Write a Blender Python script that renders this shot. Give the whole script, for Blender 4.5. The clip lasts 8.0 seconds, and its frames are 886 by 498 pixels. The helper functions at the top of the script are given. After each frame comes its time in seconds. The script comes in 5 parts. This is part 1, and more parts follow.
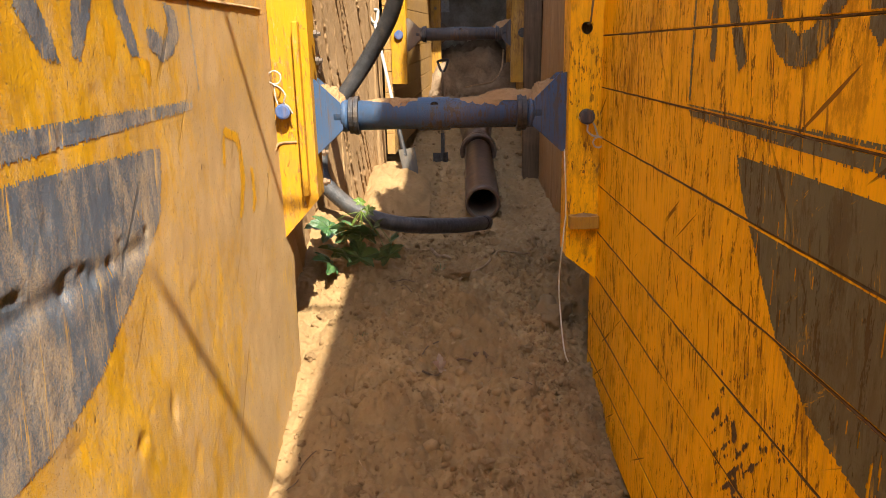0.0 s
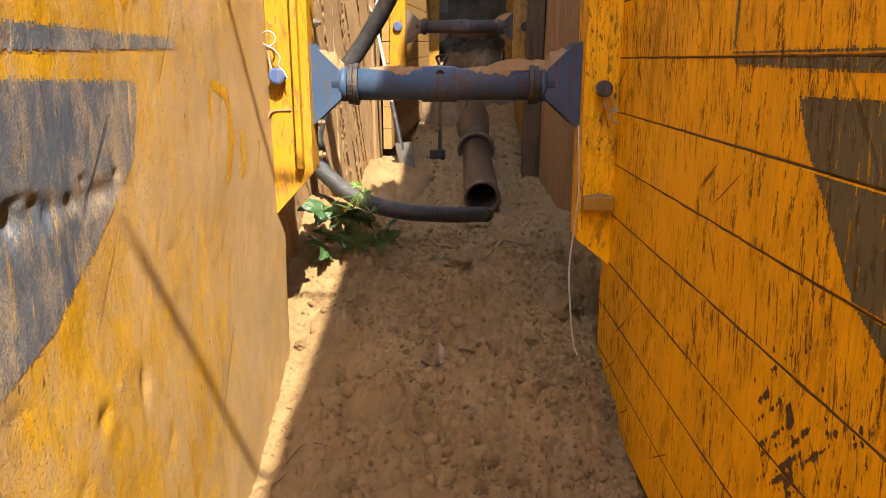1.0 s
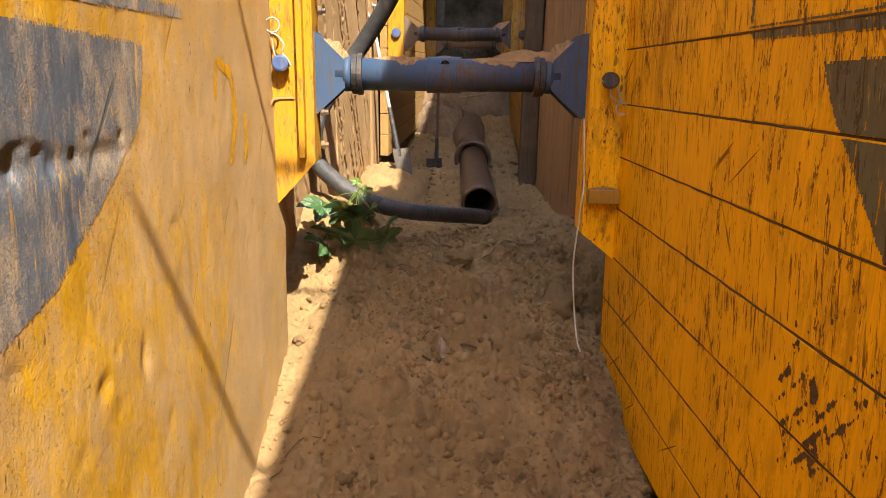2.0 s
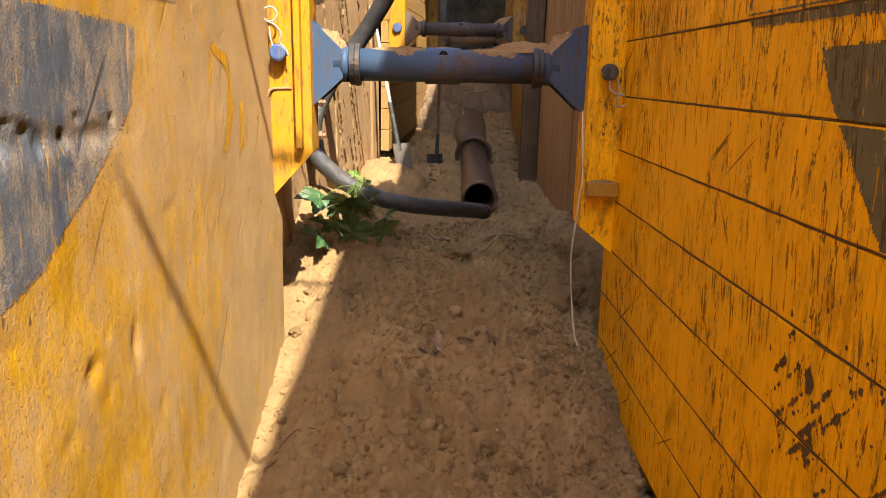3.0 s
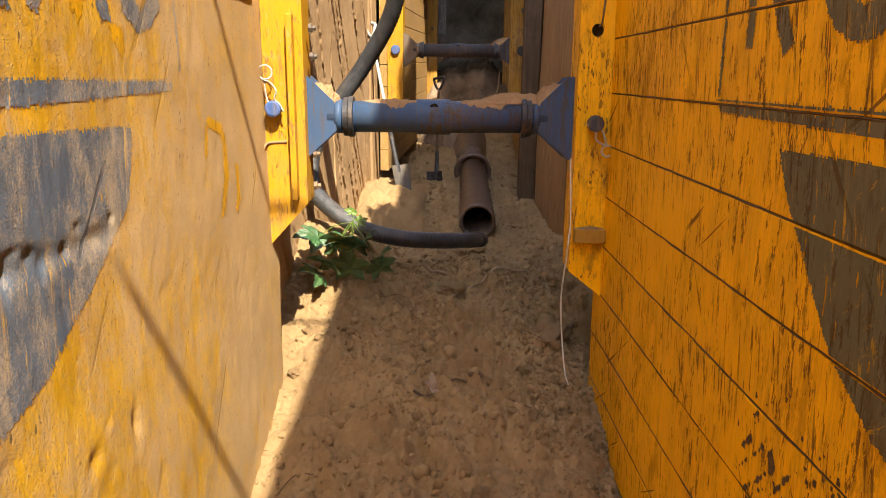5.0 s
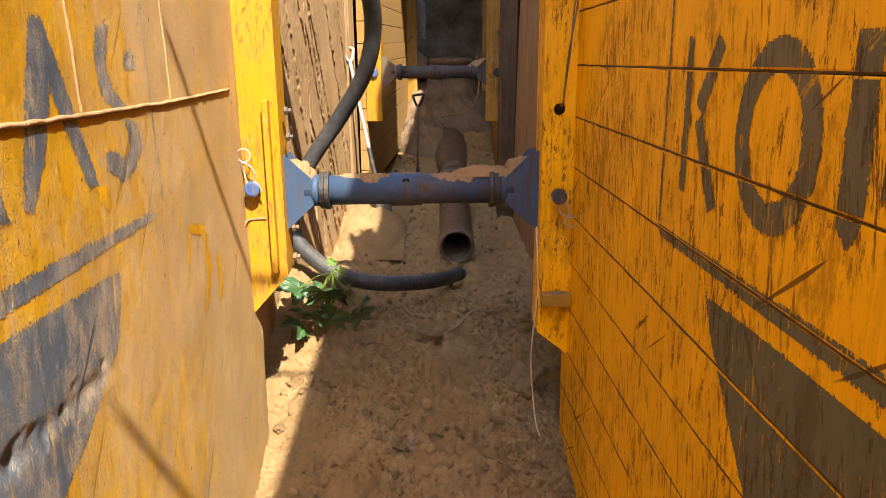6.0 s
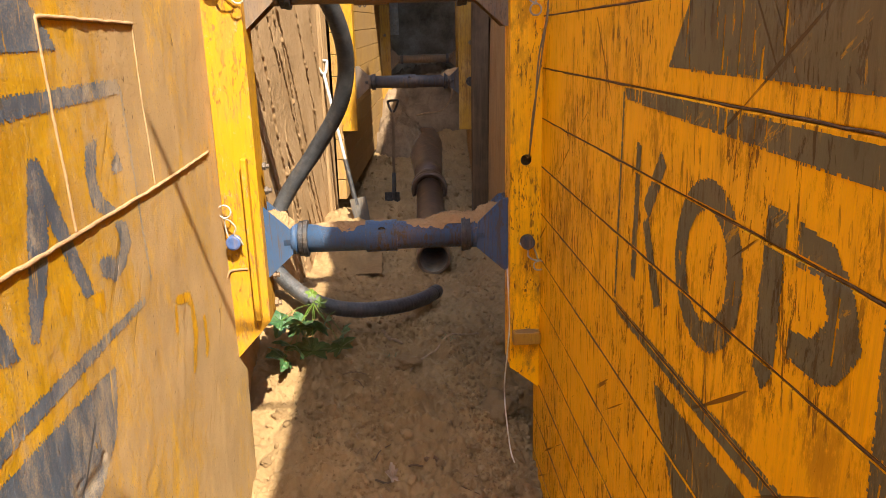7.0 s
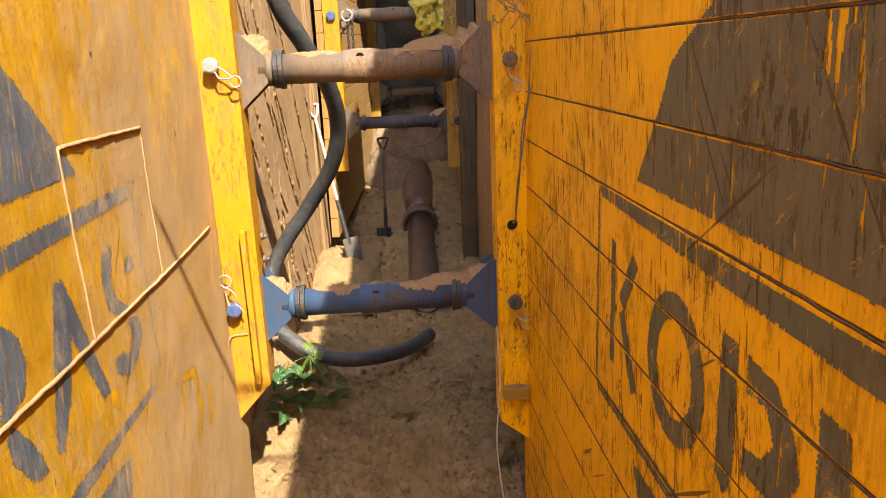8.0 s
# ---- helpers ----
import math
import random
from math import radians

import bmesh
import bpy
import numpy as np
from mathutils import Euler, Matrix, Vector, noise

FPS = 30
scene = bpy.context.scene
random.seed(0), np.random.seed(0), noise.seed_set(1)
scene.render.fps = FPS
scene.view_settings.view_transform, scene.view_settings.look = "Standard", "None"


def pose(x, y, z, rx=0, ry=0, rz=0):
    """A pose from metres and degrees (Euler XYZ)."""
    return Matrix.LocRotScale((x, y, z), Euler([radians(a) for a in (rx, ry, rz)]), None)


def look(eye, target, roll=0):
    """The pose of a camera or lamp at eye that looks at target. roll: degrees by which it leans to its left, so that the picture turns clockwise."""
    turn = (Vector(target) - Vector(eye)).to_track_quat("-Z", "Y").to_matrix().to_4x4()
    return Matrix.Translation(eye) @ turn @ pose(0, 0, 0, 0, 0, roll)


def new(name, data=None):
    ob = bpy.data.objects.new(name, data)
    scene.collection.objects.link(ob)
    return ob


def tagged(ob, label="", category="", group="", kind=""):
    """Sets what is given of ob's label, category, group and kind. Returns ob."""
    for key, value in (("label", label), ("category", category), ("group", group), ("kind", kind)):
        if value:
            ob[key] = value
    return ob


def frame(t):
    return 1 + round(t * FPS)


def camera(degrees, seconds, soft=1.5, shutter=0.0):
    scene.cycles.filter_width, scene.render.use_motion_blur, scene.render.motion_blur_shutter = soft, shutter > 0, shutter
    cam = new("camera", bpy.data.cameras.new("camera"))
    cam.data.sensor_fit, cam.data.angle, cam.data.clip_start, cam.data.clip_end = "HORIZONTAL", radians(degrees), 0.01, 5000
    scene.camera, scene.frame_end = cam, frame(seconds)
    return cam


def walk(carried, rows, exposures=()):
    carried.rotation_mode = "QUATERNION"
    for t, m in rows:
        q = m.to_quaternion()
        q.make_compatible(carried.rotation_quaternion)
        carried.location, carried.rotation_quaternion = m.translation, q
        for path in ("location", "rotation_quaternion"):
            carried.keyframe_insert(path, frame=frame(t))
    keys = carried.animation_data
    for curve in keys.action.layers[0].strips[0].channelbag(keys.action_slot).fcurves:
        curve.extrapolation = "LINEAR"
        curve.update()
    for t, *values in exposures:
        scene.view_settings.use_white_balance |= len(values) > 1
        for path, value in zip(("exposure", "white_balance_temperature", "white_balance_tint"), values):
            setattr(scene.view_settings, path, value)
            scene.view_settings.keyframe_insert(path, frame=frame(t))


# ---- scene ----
cam = camera(62.4, 8.0, soft=0.55)
METRES, EYE, TILT, LEAN, TURN = 1.5, 1.65, -20.0, 1.3, 0.0
ROWS = [
    (0.0, 0.0, 0.0, 0.0, 0.0, 0.0, 0.0),
    (0.5, -0.0124, 0.0772, -0.0381, -0.3, 0.09, -0.65),
    (1.0, -0.0293, 0.1407, -0.0751, -0.71, 0.8, -1.13),
    (1.5, -0.0511, 0.1608, -0.107, -1.12, 1.66, -1.44),
    (2.0, -0.056, 0.1696, -0.1367, -1.38, 2.15, -1.66),
    (3.5, -0.0408, 0.1803, -0.1508, -1.15, 1.92, -2.3),
    (4.0, -0.0422, 0.1706, -0.1285, -0.92, 2.1, -2.32),
    (5.5, -0.0003, 0.076, 0.0547, -1.22, 1.81, -0.91),
    (6.0, 0.0121, 0.0156, 0.1769, -1.87, 0.85, -0.32),
    (6.5, 0.0192, -0.0339, 0.2705, -2.75, -0.17, 0.31),
    (7.0, 0.0223, -0.0789, 0.3525, -3.49, -0.75, 1.01),
    (7.5, 0.0237, -0.1255, 0.4222, -4.05, -0.42, 1.65),
    (8.0, 0.0215, -0.1709, 0.4814, -4.14, 0.54, 2.19),
]
walk(cam, [(t, pose(0, 0, EYE, TILT, LEAN, TURN) @ pose(METRES * x, METRES * y, METRES * z, 90 + pitch, roll, yaw)) for t, x, y, z, yaw, pitch, roll in ROWS])


# ---- world, sun, exposure ----
SUN_WAY = Vector((-0.26, 0.65, -1.0)).normalized()
world = bpy.data.worlds.new("sky")
world.use_nodes = True
scene.world = world
wn = world.node_tree.nodes
sky = wn.new("ShaderNodeTexSky")
sky.sky_type = "NISHITA"
sky.sun_disc = False
sky.sun_elevation = math.asin(-SUN_WAY.z)
sky.sun_rotation = math.atan2(-SUN_WAY.x, -SUN_WAY.y)
world.node_tree.links.new(sky.outputs[0], wn["Background"].inputs[0])
wn["Background"].inputs[1].default_value = 0.15
sun_data = bpy.data.lights.new("sun", "SUN")
sun_data.energy, sun_data.angle, sun_data.color = 2.35, radians(0.55), (1.0, 0.92, 0.78)
sun = new("sun", sun_data)
sun.matrix_world = look((0, -4, 9), Vector((0, -4, 9)) + SUN_WAY)
scene.view_settings.exposure = 2.78
scene.view_settings.use_white_balance = True
scene.view_settings.white_balance_temperature = 6880


# ---- materials ----
def nodes(name):
    m = bpy.data.materials.new(name)
    m.use_nodes = True
    return m, m.node_tree, m.node_tree.nodes["Principled BSDF"]


def put(tree, kind, **values):
    n = tree.nodes.new(kind)
    for key, value in values.items():
        n.inputs[key].default_value = value
    return n


def coords(tree, stretch=(1, 1, 1), turn=(0, 0, 0)):
    c = tree.nodes.new("ShaderNodeTexCoord")
    m = tree.nodes.new("ShaderNodeMapping")
    m.inputs["Scale"].default_value = stretch
    m.inputs["Rotation"].default_value = turn
    tree.links.new(c.outputs["Object"], m.inputs[0])
    return m.outputs[0]


def speckle(tree, where, scale, detail=4.0, rough=0.6, lo=0.4, hi=0.6):
    """Noise pressed to 0..1 between lo and hi."""
    n = put(tree, "ShaderNodeTexNoise", Scale=scale, Detail=detail, Roughness=rough)
    tree.links.new(where, n.inputs["Vector"])
    r = tree.nodes.new("ShaderNodeMapRange")
    r.inputs["From Min"].default_value, r.inputs["From Max"].default_value = lo, hi
    tree.links.new(n.outputs[0], r.inputs[0])
    return r.outputs[0]


def blend(tree, fac, a, b):
    m = tree.nodes.new("ShaderNodeMix")
    m.data_type = "RGBA"
    for value, socket in ((fac, m.inputs[0]), (a, m.inputs[6]), (b, m.inputs[7])):
        if isinstance(value, tuple):
            socket.default_value = (*value, 1)
        elif isinstance(value, (int, float)):
            socket.default_value = value
        else:
            tree.links.new(value, socket)
    return m.outputs[2]


def calc(tree, op, a, b=0.0):
    m = tree.nodes.new("ShaderNodeMath")
    m.operation, m.use_clamp = op, True
    for i, value in enumerate((a, b)):
        if isinstance(value, (int, float)):
            m.inputs[i].default_value = value
        else:
            tree.links.new(value, m.inputs[i])
    return m.outputs[0]


def relief(tree, bsdf, height, distance, strength=1.0, after=None):
    b = put(tree, "ShaderNodeBump", Distance=distance, Strength=strength)
    tree.links.new(height, b.inputs["Height"])
    if after:
        tree.links.new(after, b.inputs["Normal"])
    tree.links.new(b.outputs[0], bsdf.inputs["Normal"])
    return b.outputs[0]


SAND = (0.45, 0.292, 0.138)


def painted_steel(name, base, dusty=0.2, worn=0.3, gloss=0.45, under=(0.13, 0.06, 0.02), dust_tone=SAND, streak=1.0, stain=0.0):
    """Old paint on steel: upright scratches and runs, rust chips, stains, dust lying on it."""
    m, t, p = nodes(name)
    tall = coords(t, (1, 1, 0.09))
    hair = coords(t, (1, 1, 0.035), (radians(2), 0, 0))
    squat = coords(t, (1, 1, 0.30))
    plain = coords(t)
    tone = blend(t, speckle(t, plain, 3.0, lo=0.3, hi=0.7), tuple(c * 0.86 for c in base), tuple(min(1, c * 1.12) for c in base))
    run = calc(t, "MULTIPLY", speckle(t, tall, 34, 5, 0.7, 0.46, 0.66), speckle(t, plain, 3.0, 3, 0.6, 0.38, 0.62))
    tone = blend(t, calc(t, "MULTIPLY", run, streak * 0.70), tone, tuple(c * 0.45 + 0.01 for c in base[:3]))
    if stain:
        big = calc(t, "MULTIPLY", speckle(t, squat, 2.6, 6, 0.68, 0.54, 0.66), stain)
        tone = blend(t, big, tone, tuple(c * 1.15 for c in under))
        smear = calc(t, "MULTIPLY", speckle(t, coords(t, (1, 1, 0.42), (radians(-14), 0, 0)), 15, 6, 0.8, 0.53, 0.60), speckle(t, plain, 2.4, 4, 0.6, 0.42, 0.56))
        tone = blend(t, calc(t, "MULTIPLY", smear, 1.1 * stain), tone, under)
        wash = calc(t, "MULTIPLY", speckle(t, squat, 9, 6, 0.72, 0.48, 0.64), 0.48 * stain)
        tone = blend(t, wash, tone, tuple(0.45 * c + 0.55 * u for c, u in zip(base, under)))
    chips = calc(t, "MULTIPLY", speckle(t, squat, 46, 6, 0.75, 0.62 - 0.10 * worn, 0.645 - 0.09 * worn),
                 speckle(t, plain, 2.6, 3, 0.55, 0.44, 0.60))
    thin = calc(t, "MULTIPLY", speckle(t, hair, 95, 4, 0.75, 0.64 - 0.13 * worn, 0.70 - 0.12 * worn), speckle(t, squat, 4.5, 3, 0.6, 0.36, 0.56))
    chips = calc(t, "MAXIMUM", chips, thin)
    tone = blend(t, calc(t, "MULTIPLY", chips, 0.9), tone, under)
    film = calc(t, "MULTIPLY", speckle(t, plain, 2.2, 6, 0.62, 0.62 - 0.5 * dusty, 0.80 - 0.42 * dusty),
                speckle(t, tall, 22, 5, 0.7, 0.52 - 0.42 * dusty, 0.72 - 0.42 * dusty))
    film = calc(t, "MULTIPLY", film, 0.30 + 0.62 * dusty)
    film = calc(t, "MULTIPLY", film, calc(t, "ADD", speckle(t, coords(t, (1, 1, 0.12)), 150, 4, 0.8, 0.35, 0.62), 0.30))
    film = calc(t, "ADD", film, calc(t, "MULTIPLY", speckle(t, plain, 1.1, 3, 0.5, 0.42, 0.68), 0.45 * dusty))
    film = calc(t, "MULTIPLY", film, calc(t, "SUBTRACT", 1.0, calc(t, "MULTIPLY", speckle(t, hair, 130, 5, 0.8, 0.50, 0.62), 0.65 * streak)))
    tone = blend(t, film, tone, dust_tone)
    pits = calc(t, "MULTIPLY", speckle(t, coords(t, (1, 1, 0.55)), 120, 3, 0.85, 0.57, 0.63), 0.10 + 0.75 * dusty)
    tone = blend(t, pits, tone, tuple(c * 0.30 for c in dust_tone))
    rubbed = calc(t, "MULTIPLY", speckle(t, coords(t, (1, 1, 0.30)), 105, 5, 0.85, 0.52, 0.60), speckle(t, squat, 3.4, 4, 0.6, 0.42, 0.58))
    tone = blend(t, calc(t, "MULTIPLY", rubbed, min(1.0, 1.1 * dusty)), tone, tuple(c * 0.5 for c in base))
    t.links.new(tone, p.inputs["Base Color"])
    p.inputs["Specular IOR Level"].default_value = 0.22
    r = t.nodes.new("ShaderNodeMapRange")
    r.inputs["To Min"].default_value, r.inputs["To Max"].default_value = gloss, 0.95
    t.links.new(calc(t, "MAXIMUM", film, chips), r.inputs[0])
    t.links.new(r.outputs[0], p.inputs["Roughness"])
    patchy = calc(t, "ADD", calc(t, "MULTIPLY", speckle(t, squat, 4.0, 4, 0.6, 0.40, 0.68), 0.75), 0.25)
    first = relief(t, p, calc(t, "MULTIPLY", patchy, calc(t, "ADD", calc(t, "MULTIPLY", speckle(t, coords(t, (1, 1, 0.6)), 190, 3, 0.75, 0.48, 0.75), 0.7), calc(t, "MULTIPLY", speckle(t, plain, 560, 2, 0.6, 0.2, 0.9), 0.4))), 0.0008 + 0.003 * dusty)
    relief(t, p, calc(t, "SUBTRACT", speckle(t, tall, 26, 5, 0.65, 0.2, 0.8), chips), 0.0020, 0.7 * streak, first)
    return m


def earth(name, dark, light, grain=1.0, clod=0.012, loose=False):
    m, t, p = nodes(name)
    w = coords(t)
    tone = blend(t, speckle(t, w, 2.4, 5, 0.6, 0.3, 0.7), dark, light)
    if loose:
        each = t.nodes.new("ShaderNodeNewGeometry")
        tone = blend(t, each.outputs["Random Per Island"], dark, light)
    tone = blend(t, calc(t, "MULTIPLY", speckle(t, w, 22, 6, 0.75, 0.46, 0.70), 0.32), tone, tuple(c * 0.62 for c in dark))
    tone = blend(t, calc(t, "MULTIPLY", speckle(t, w, 60, 4, 0.7, 0.52, 0.7), 0.22), tone, tuple(c * 0.62 for c in dark))
    tone = blend(t, calc(t, "MULTIPLY", speckle(t, w, 130, 3, 0.7, 0.58, 0.72), 0.12), tone, tuple(min(1, c * 1.35) for c in light))
    t.links.new(tone, p.inputs["Base Color"])
    p.inputs["Roughness"].default_value = 0.97
    p.inputs["Specular IOR Level"].default_value = 0.15
    first = relief(t, p, speckle(t, w, 45 * grain, 6, 0.72, 0.2, 0.8), clod)
    relief(t, p, speckle(t, w, 240 * grain, 3, 0.75, 0.25, 0.8), clod * 0.28, 0.9, first)
    return m


def timber(name, dark, light, mud=0.6, mud_tone=(0.36, 0.235, 0.13)):
    m, t, p = nodes(name)
    grain = coords(t, (1, 1, 0.05), (radians(4), 0, 0))
    w = coords(t)
    tone = blend(t, speckle(t, grain, 30, 6, 0.7, 0.3, 0.7), dark, light)
    film = calc(t, "MULTIPLY", speckle(t, w, 3.0, 6, 0.6, 0.62 - 0.5 * mud, 0.85 - 0.5 * mud), 0.35 + 0.6 * mud)
    tone = blend(t, film, tone, mud_tone)
    crack = speckle(t, grain, 16, 5, 0.75, 0.64, 0.67)
    tone = blend(t, calc(t, "MULTIPLY", crack, 0.7), tone, tuple(c * 0.3 for c in dark))
    t.links.new(tone, p.inputs["Base Color"])
    p.inputs["Roughness"].default_value = 0.92
    p.inputs["Specular IOR Level"].default_value = 0.2
    first = relief(t, p, calc(t, "SUBTRACT", speckle(t, grain, 22, 6, 0.7, 0.2, 0.8), crack), 0.006)
    relief(t, p, speckle(t, w, 190, 3, 0.7, 0.3, 0.8), 0.002, 0.8, first)
    return m


def mixture(tree, offset, *shares):
    """offset + the sum of gain * socket, pressed to 0..1."""
    total = offset
    for k, (socket, gain) in enumerate(shares):
        m = tree.nodes.new("ShaderNodeMath")
        m.operation, m.use_clamp = "MULTIPLY_ADD", k == len(shares) - 1
        tree.links.new(socket, m.inputs[0])
        m.inputs[1].default_value = gain
        if isinstance(total, (int, float)):
            m.inputs[2].default_value = total
        else:
            tree.links.new(total, m.inputs[2])
        total = m.outputs[0]
    return total


def slanted(tree, turn, stretch):
    """Object coordinates turned about x, then stretched along the turned z."""
    m = tree.nodes.new("ShaderNodeMapping")
    m.inputs["Scale"].default_value = stretch
    tree.links.new(coords(tree, (1, 1, 1), (radians(turn), 0, 0)), m.inputs[0])
    return m.outputs[0]


def along(tree, axis, a, b):
    """0..1 along an axis of the thing, from a to b."""
    x = tree.nodes.new("ShaderNodeSeparateXYZ")
    tree.links.new(coords(tree), x.inputs[0])
    r = tree.nodes.new("ShaderNodeMapRange")
    r.inputs["From Min"].default_value, r.inputs["From Max"].default_value = a, b
    tree.links.new(x.outputs[axis], r.inputs[0])
    return r.outputs[0]


def dusty_plate(name, paint, deep, dust, cover, under=None):
    """Painted plate under splashed sand: paint shows through in upright wiped streaks, the sand is grainy and pitted."""
    m, t, p = nodes(name)
    w = coords(t)
    tall = coords(t, (1, 1, 0.16))
    base = blend(t, speckle(t, w, 2.6, 4, 0.6, 0.35, 0.65), deep, paint)
    base = blend(t, calc(t, "MULTIPLY", speckle(t, tall, 60, 4, 0.7, 0.48, 0.62), 0.30), base, tuple(c * 0.5 for c in deep))
    if under:
        bare = calc(t, "MULTIPLY", speckle(t, slanted(t, 6, (1, 1, 0.05)), 55, 5, 0.75, 0.58, 0.63), speckle(t, w, 4.5, 3, 0.6, 0.44, 0.56))
        base = blend(t, calc(t, "MULTIPLY", bare, 0.9), base, under)
    broad = speckle(t, coords(t, (1, 1, 0.7)), 1.9, 4, 0.6, 0.25, 0.75)
    patch = speckle(t, coords(t, (1, 1, 0.55)), 12.0, 8, 0.78, 0.25, 0.75)
    streak = speckle(t, tall, 55, 6, 0.75, 0.25, 0.75)
    grain = speckle(t, w, 210, 3, 0.8, 0.3, 0.7)
    lay = mixture(t, cover - 2.45, (broad, 1.4), (patch, 2.0), (streak, 0.5), (grain, 0.9), (along(t, "Y", -1.55, -0.45), 1.15), (along(t, "Z", 0.35, 1.15), -0.35))
    sand = blend(t, speckle(t, w, 5, 5, 0.6, 0.3, 0.7), tuple(c * 0.86 for c in dust), tuple(min(1, c * 1.10) for c in dust))
    tone = blend(t, calc(t, "MULTIPLY", lay, 0.93), base, sand)
    pits = calc(t, "MULTIPLY", speckle(t, coords(t, (1, 1, 0.85)), 120, 3, 0.8, 0.59, 0.66), 0.65)
    tone = blend(t, pits, tone, tuple(c * 0.38 for c in dust))
    specks = speckle(t, coords(t, (1, 1, 0.5)), 34, 2, 0.6, 0.73, 0.75)
    tone = blend(t, calc(t, "MULTIPLY", specks, 0.8), tone, tuple(c * 0.25 for c in dust))
    scrape = calc(t, "MULTIPLY", speckle(t, slanted(t, 38, (1, 1, 0.025)), 26, 2, 0.5, 0.72, 0.735), speckle(t, w, 3.1, 2, 0.5, 0.50, 0.58))
    tone = blend(t, calc(t, "MULTIPLY", scrape, 0.6), tone, tuple(c * 0.5 for c in deep))
    t.links.new(tone, p.inputs["Base Color"])
    p.inputs["Specular IOR Level"].default_value = 0.22
    r = t.nodes.new("ShaderNodeMapRange")
    r.inputs["To Min"].default_value, r.inputs["To Max"].default_value = 0.5, 0.95
    t.links.new(lay, r.inputs[0])
    t.links.new(r.outputs[0], p.inputs["Roughness"])
    first = relief(t, p, mixture(t, 0.0, (lay, 0.35), (grain, 0.30), (speckle(t, w, 60, 4, 0.7, 0.3, 0.75), 0.35)), 0.0019, 1.0)
    relief(t, p, calc(t, "SUBTRACT", 1.0, mixture(t, 0.0, (pits, 0.7), (specks, 0.6), (scrape, 0.5))), 0.0022, 1.0, first)
    return m


def scuffed_plate(name, base, brown, bare=None, wear=1.0):
    """Bright paint scraped by stones: faint upright grain, short dark gouges, slanting scratches, brown smears."""
    m, t, p = nodes(name)
    w = coords(t)
    tall = coords(t, (1, 1, 0.04))
    tone = blend(t, speckle(t, w, 1.6, 5, 0.6, 0.3, 0.7), tuple(c * 0.92 for c in base), tuple(min(1, c * 1.10) for c in base))
    faded = calc(t, "MULTIPLY", speckle(t, w, 1.1, 4, 0.6, 0.50, 0.68), 0.40)
    tone = blend(t, faded, tone, tuple(0.62 * c + 0.38 * d for c, d in zip(base, (0.42, 0.24, 0.10))))
    mottle = calc(t, "MULTIPLY", speckle(t, coords(t, (1, 1, 0.45)), 11, 8, 0.8, 0.44, 0.62), speckle(t, w, 1.9, 4, 0.6, 0.36, 0.60))
    tone = blend(t, calc(t, "MULTIPLY", mottle, 0.38), tone, tuple(0.52 * c + 0.48 * d for c, d in zip(base, brown)))
    rubbed = calc(t, "MULTIPLY", speckle(t, coords(t, (1, 1, 0.12)), 26, 6, 0.75, 0.56, 0.66), 0.35)
    tone = blend(t, rubbed, tone, tuple(min(1, c * 1.2 + 0.02) for c in base))
    grain = calc(t, "MULTIPLY", speckle(t, tall, 95, 5, 0.8, 0.44, 0.60), speckle(t, w, 2.3, 4, 0.6, 0.32, 0.56))
    tone = blend(t, calc(t, "MULTIPLY", grain, 0.42 * wear), tone, tuple(0.35 * c + 0.65 * d for c, d in zip(base, brown)))
    smear = calc(t, "MULTIPLY", speckle(t, coords(t, (1, 1, 0.35)), 9.0, 8, 0.82, 0.50, 0.58), speckle(t, w, 1.5, 4, 0.6, 0.42, 0.58))
    tone = blend(t, calc(t, "MULTIPLY", smear, 0.72 * wear), tone, tuple(0.32 * c + 0.68 * d for c, d in zip(base, brown)))
    some = speckle(t, w, 2.1, 4, 0.6, 0.42, 0.52)
    gouge = calc(t, "MULTIPLY", speckle(t, coords(t, (1, 1, 0.24)), 40, 5, 0.8, 0.575, 0.60), some)
    gouge = calc(t, "MAXIMUM", gouge, calc(t, "MULTIPLY", speckle(t, slanted(t, 8, (1, 1, 0.10)), 85, 4, 0.7, 0.585, 0.615), speckle(t, w, 3.7, 3, 0.6, 0.42, 0.56)))
    for turn, scale, low in ((38, 42, 0.70), (-56, 36, 0.705)):
        line = calc(t, "MULTIPLY", speckle(t, slanted(t, turn, (1, 1, 0.03)), scale, 2, 0.5, low, low + 0.014), speckle(t, w, 2.4 + scale * 0.02, 3, 0.5, 0.46, 0.54))
        gouge = calc(t, "MAXIMUM", gouge, line)
    tone = blend(t, calc(t, "MULTIPLY", gouge, 0.88), tone, brown)
    if bare:
        scar = calc(t, "MAXIMUM", calc(t, "MULTIPLY", speckle(t, slanted(t, 10, (1, 1, 0.14)), 44, 6, 0.78, 0.59, 0.62), speckle(t, w, 4, 3, 0.6, 0.44, 0.56)),
                    calc(t, "MULTIPLY", speckle(t, slanted(t, -50, (1, 1, 0.22)), 30, 7, 0.8, 0.60, 0.63), speckle(t, w, 3.2, 3, 0.6, 0.46, 0.56)))
        tone = blend(t, calc(t, "MULTIPLY", scar, 0.85), tone, bare)
    t.links.new(tone, p.inputs["Base Color"])
    p.inputs["Specular IOR Level"].default_value = 0.25
    r = t.nodes.new("ShaderNodeMapRange")
    r.inputs["To Min"].default_value, r.inputs["To Max"].default_value = 0.5, 0.9
    t.links.new(calc(t, "MAXIMUM", gouge, smear), r.inputs[0])
    t.links.new(r.outputs[0], p.inputs["Roughness"])
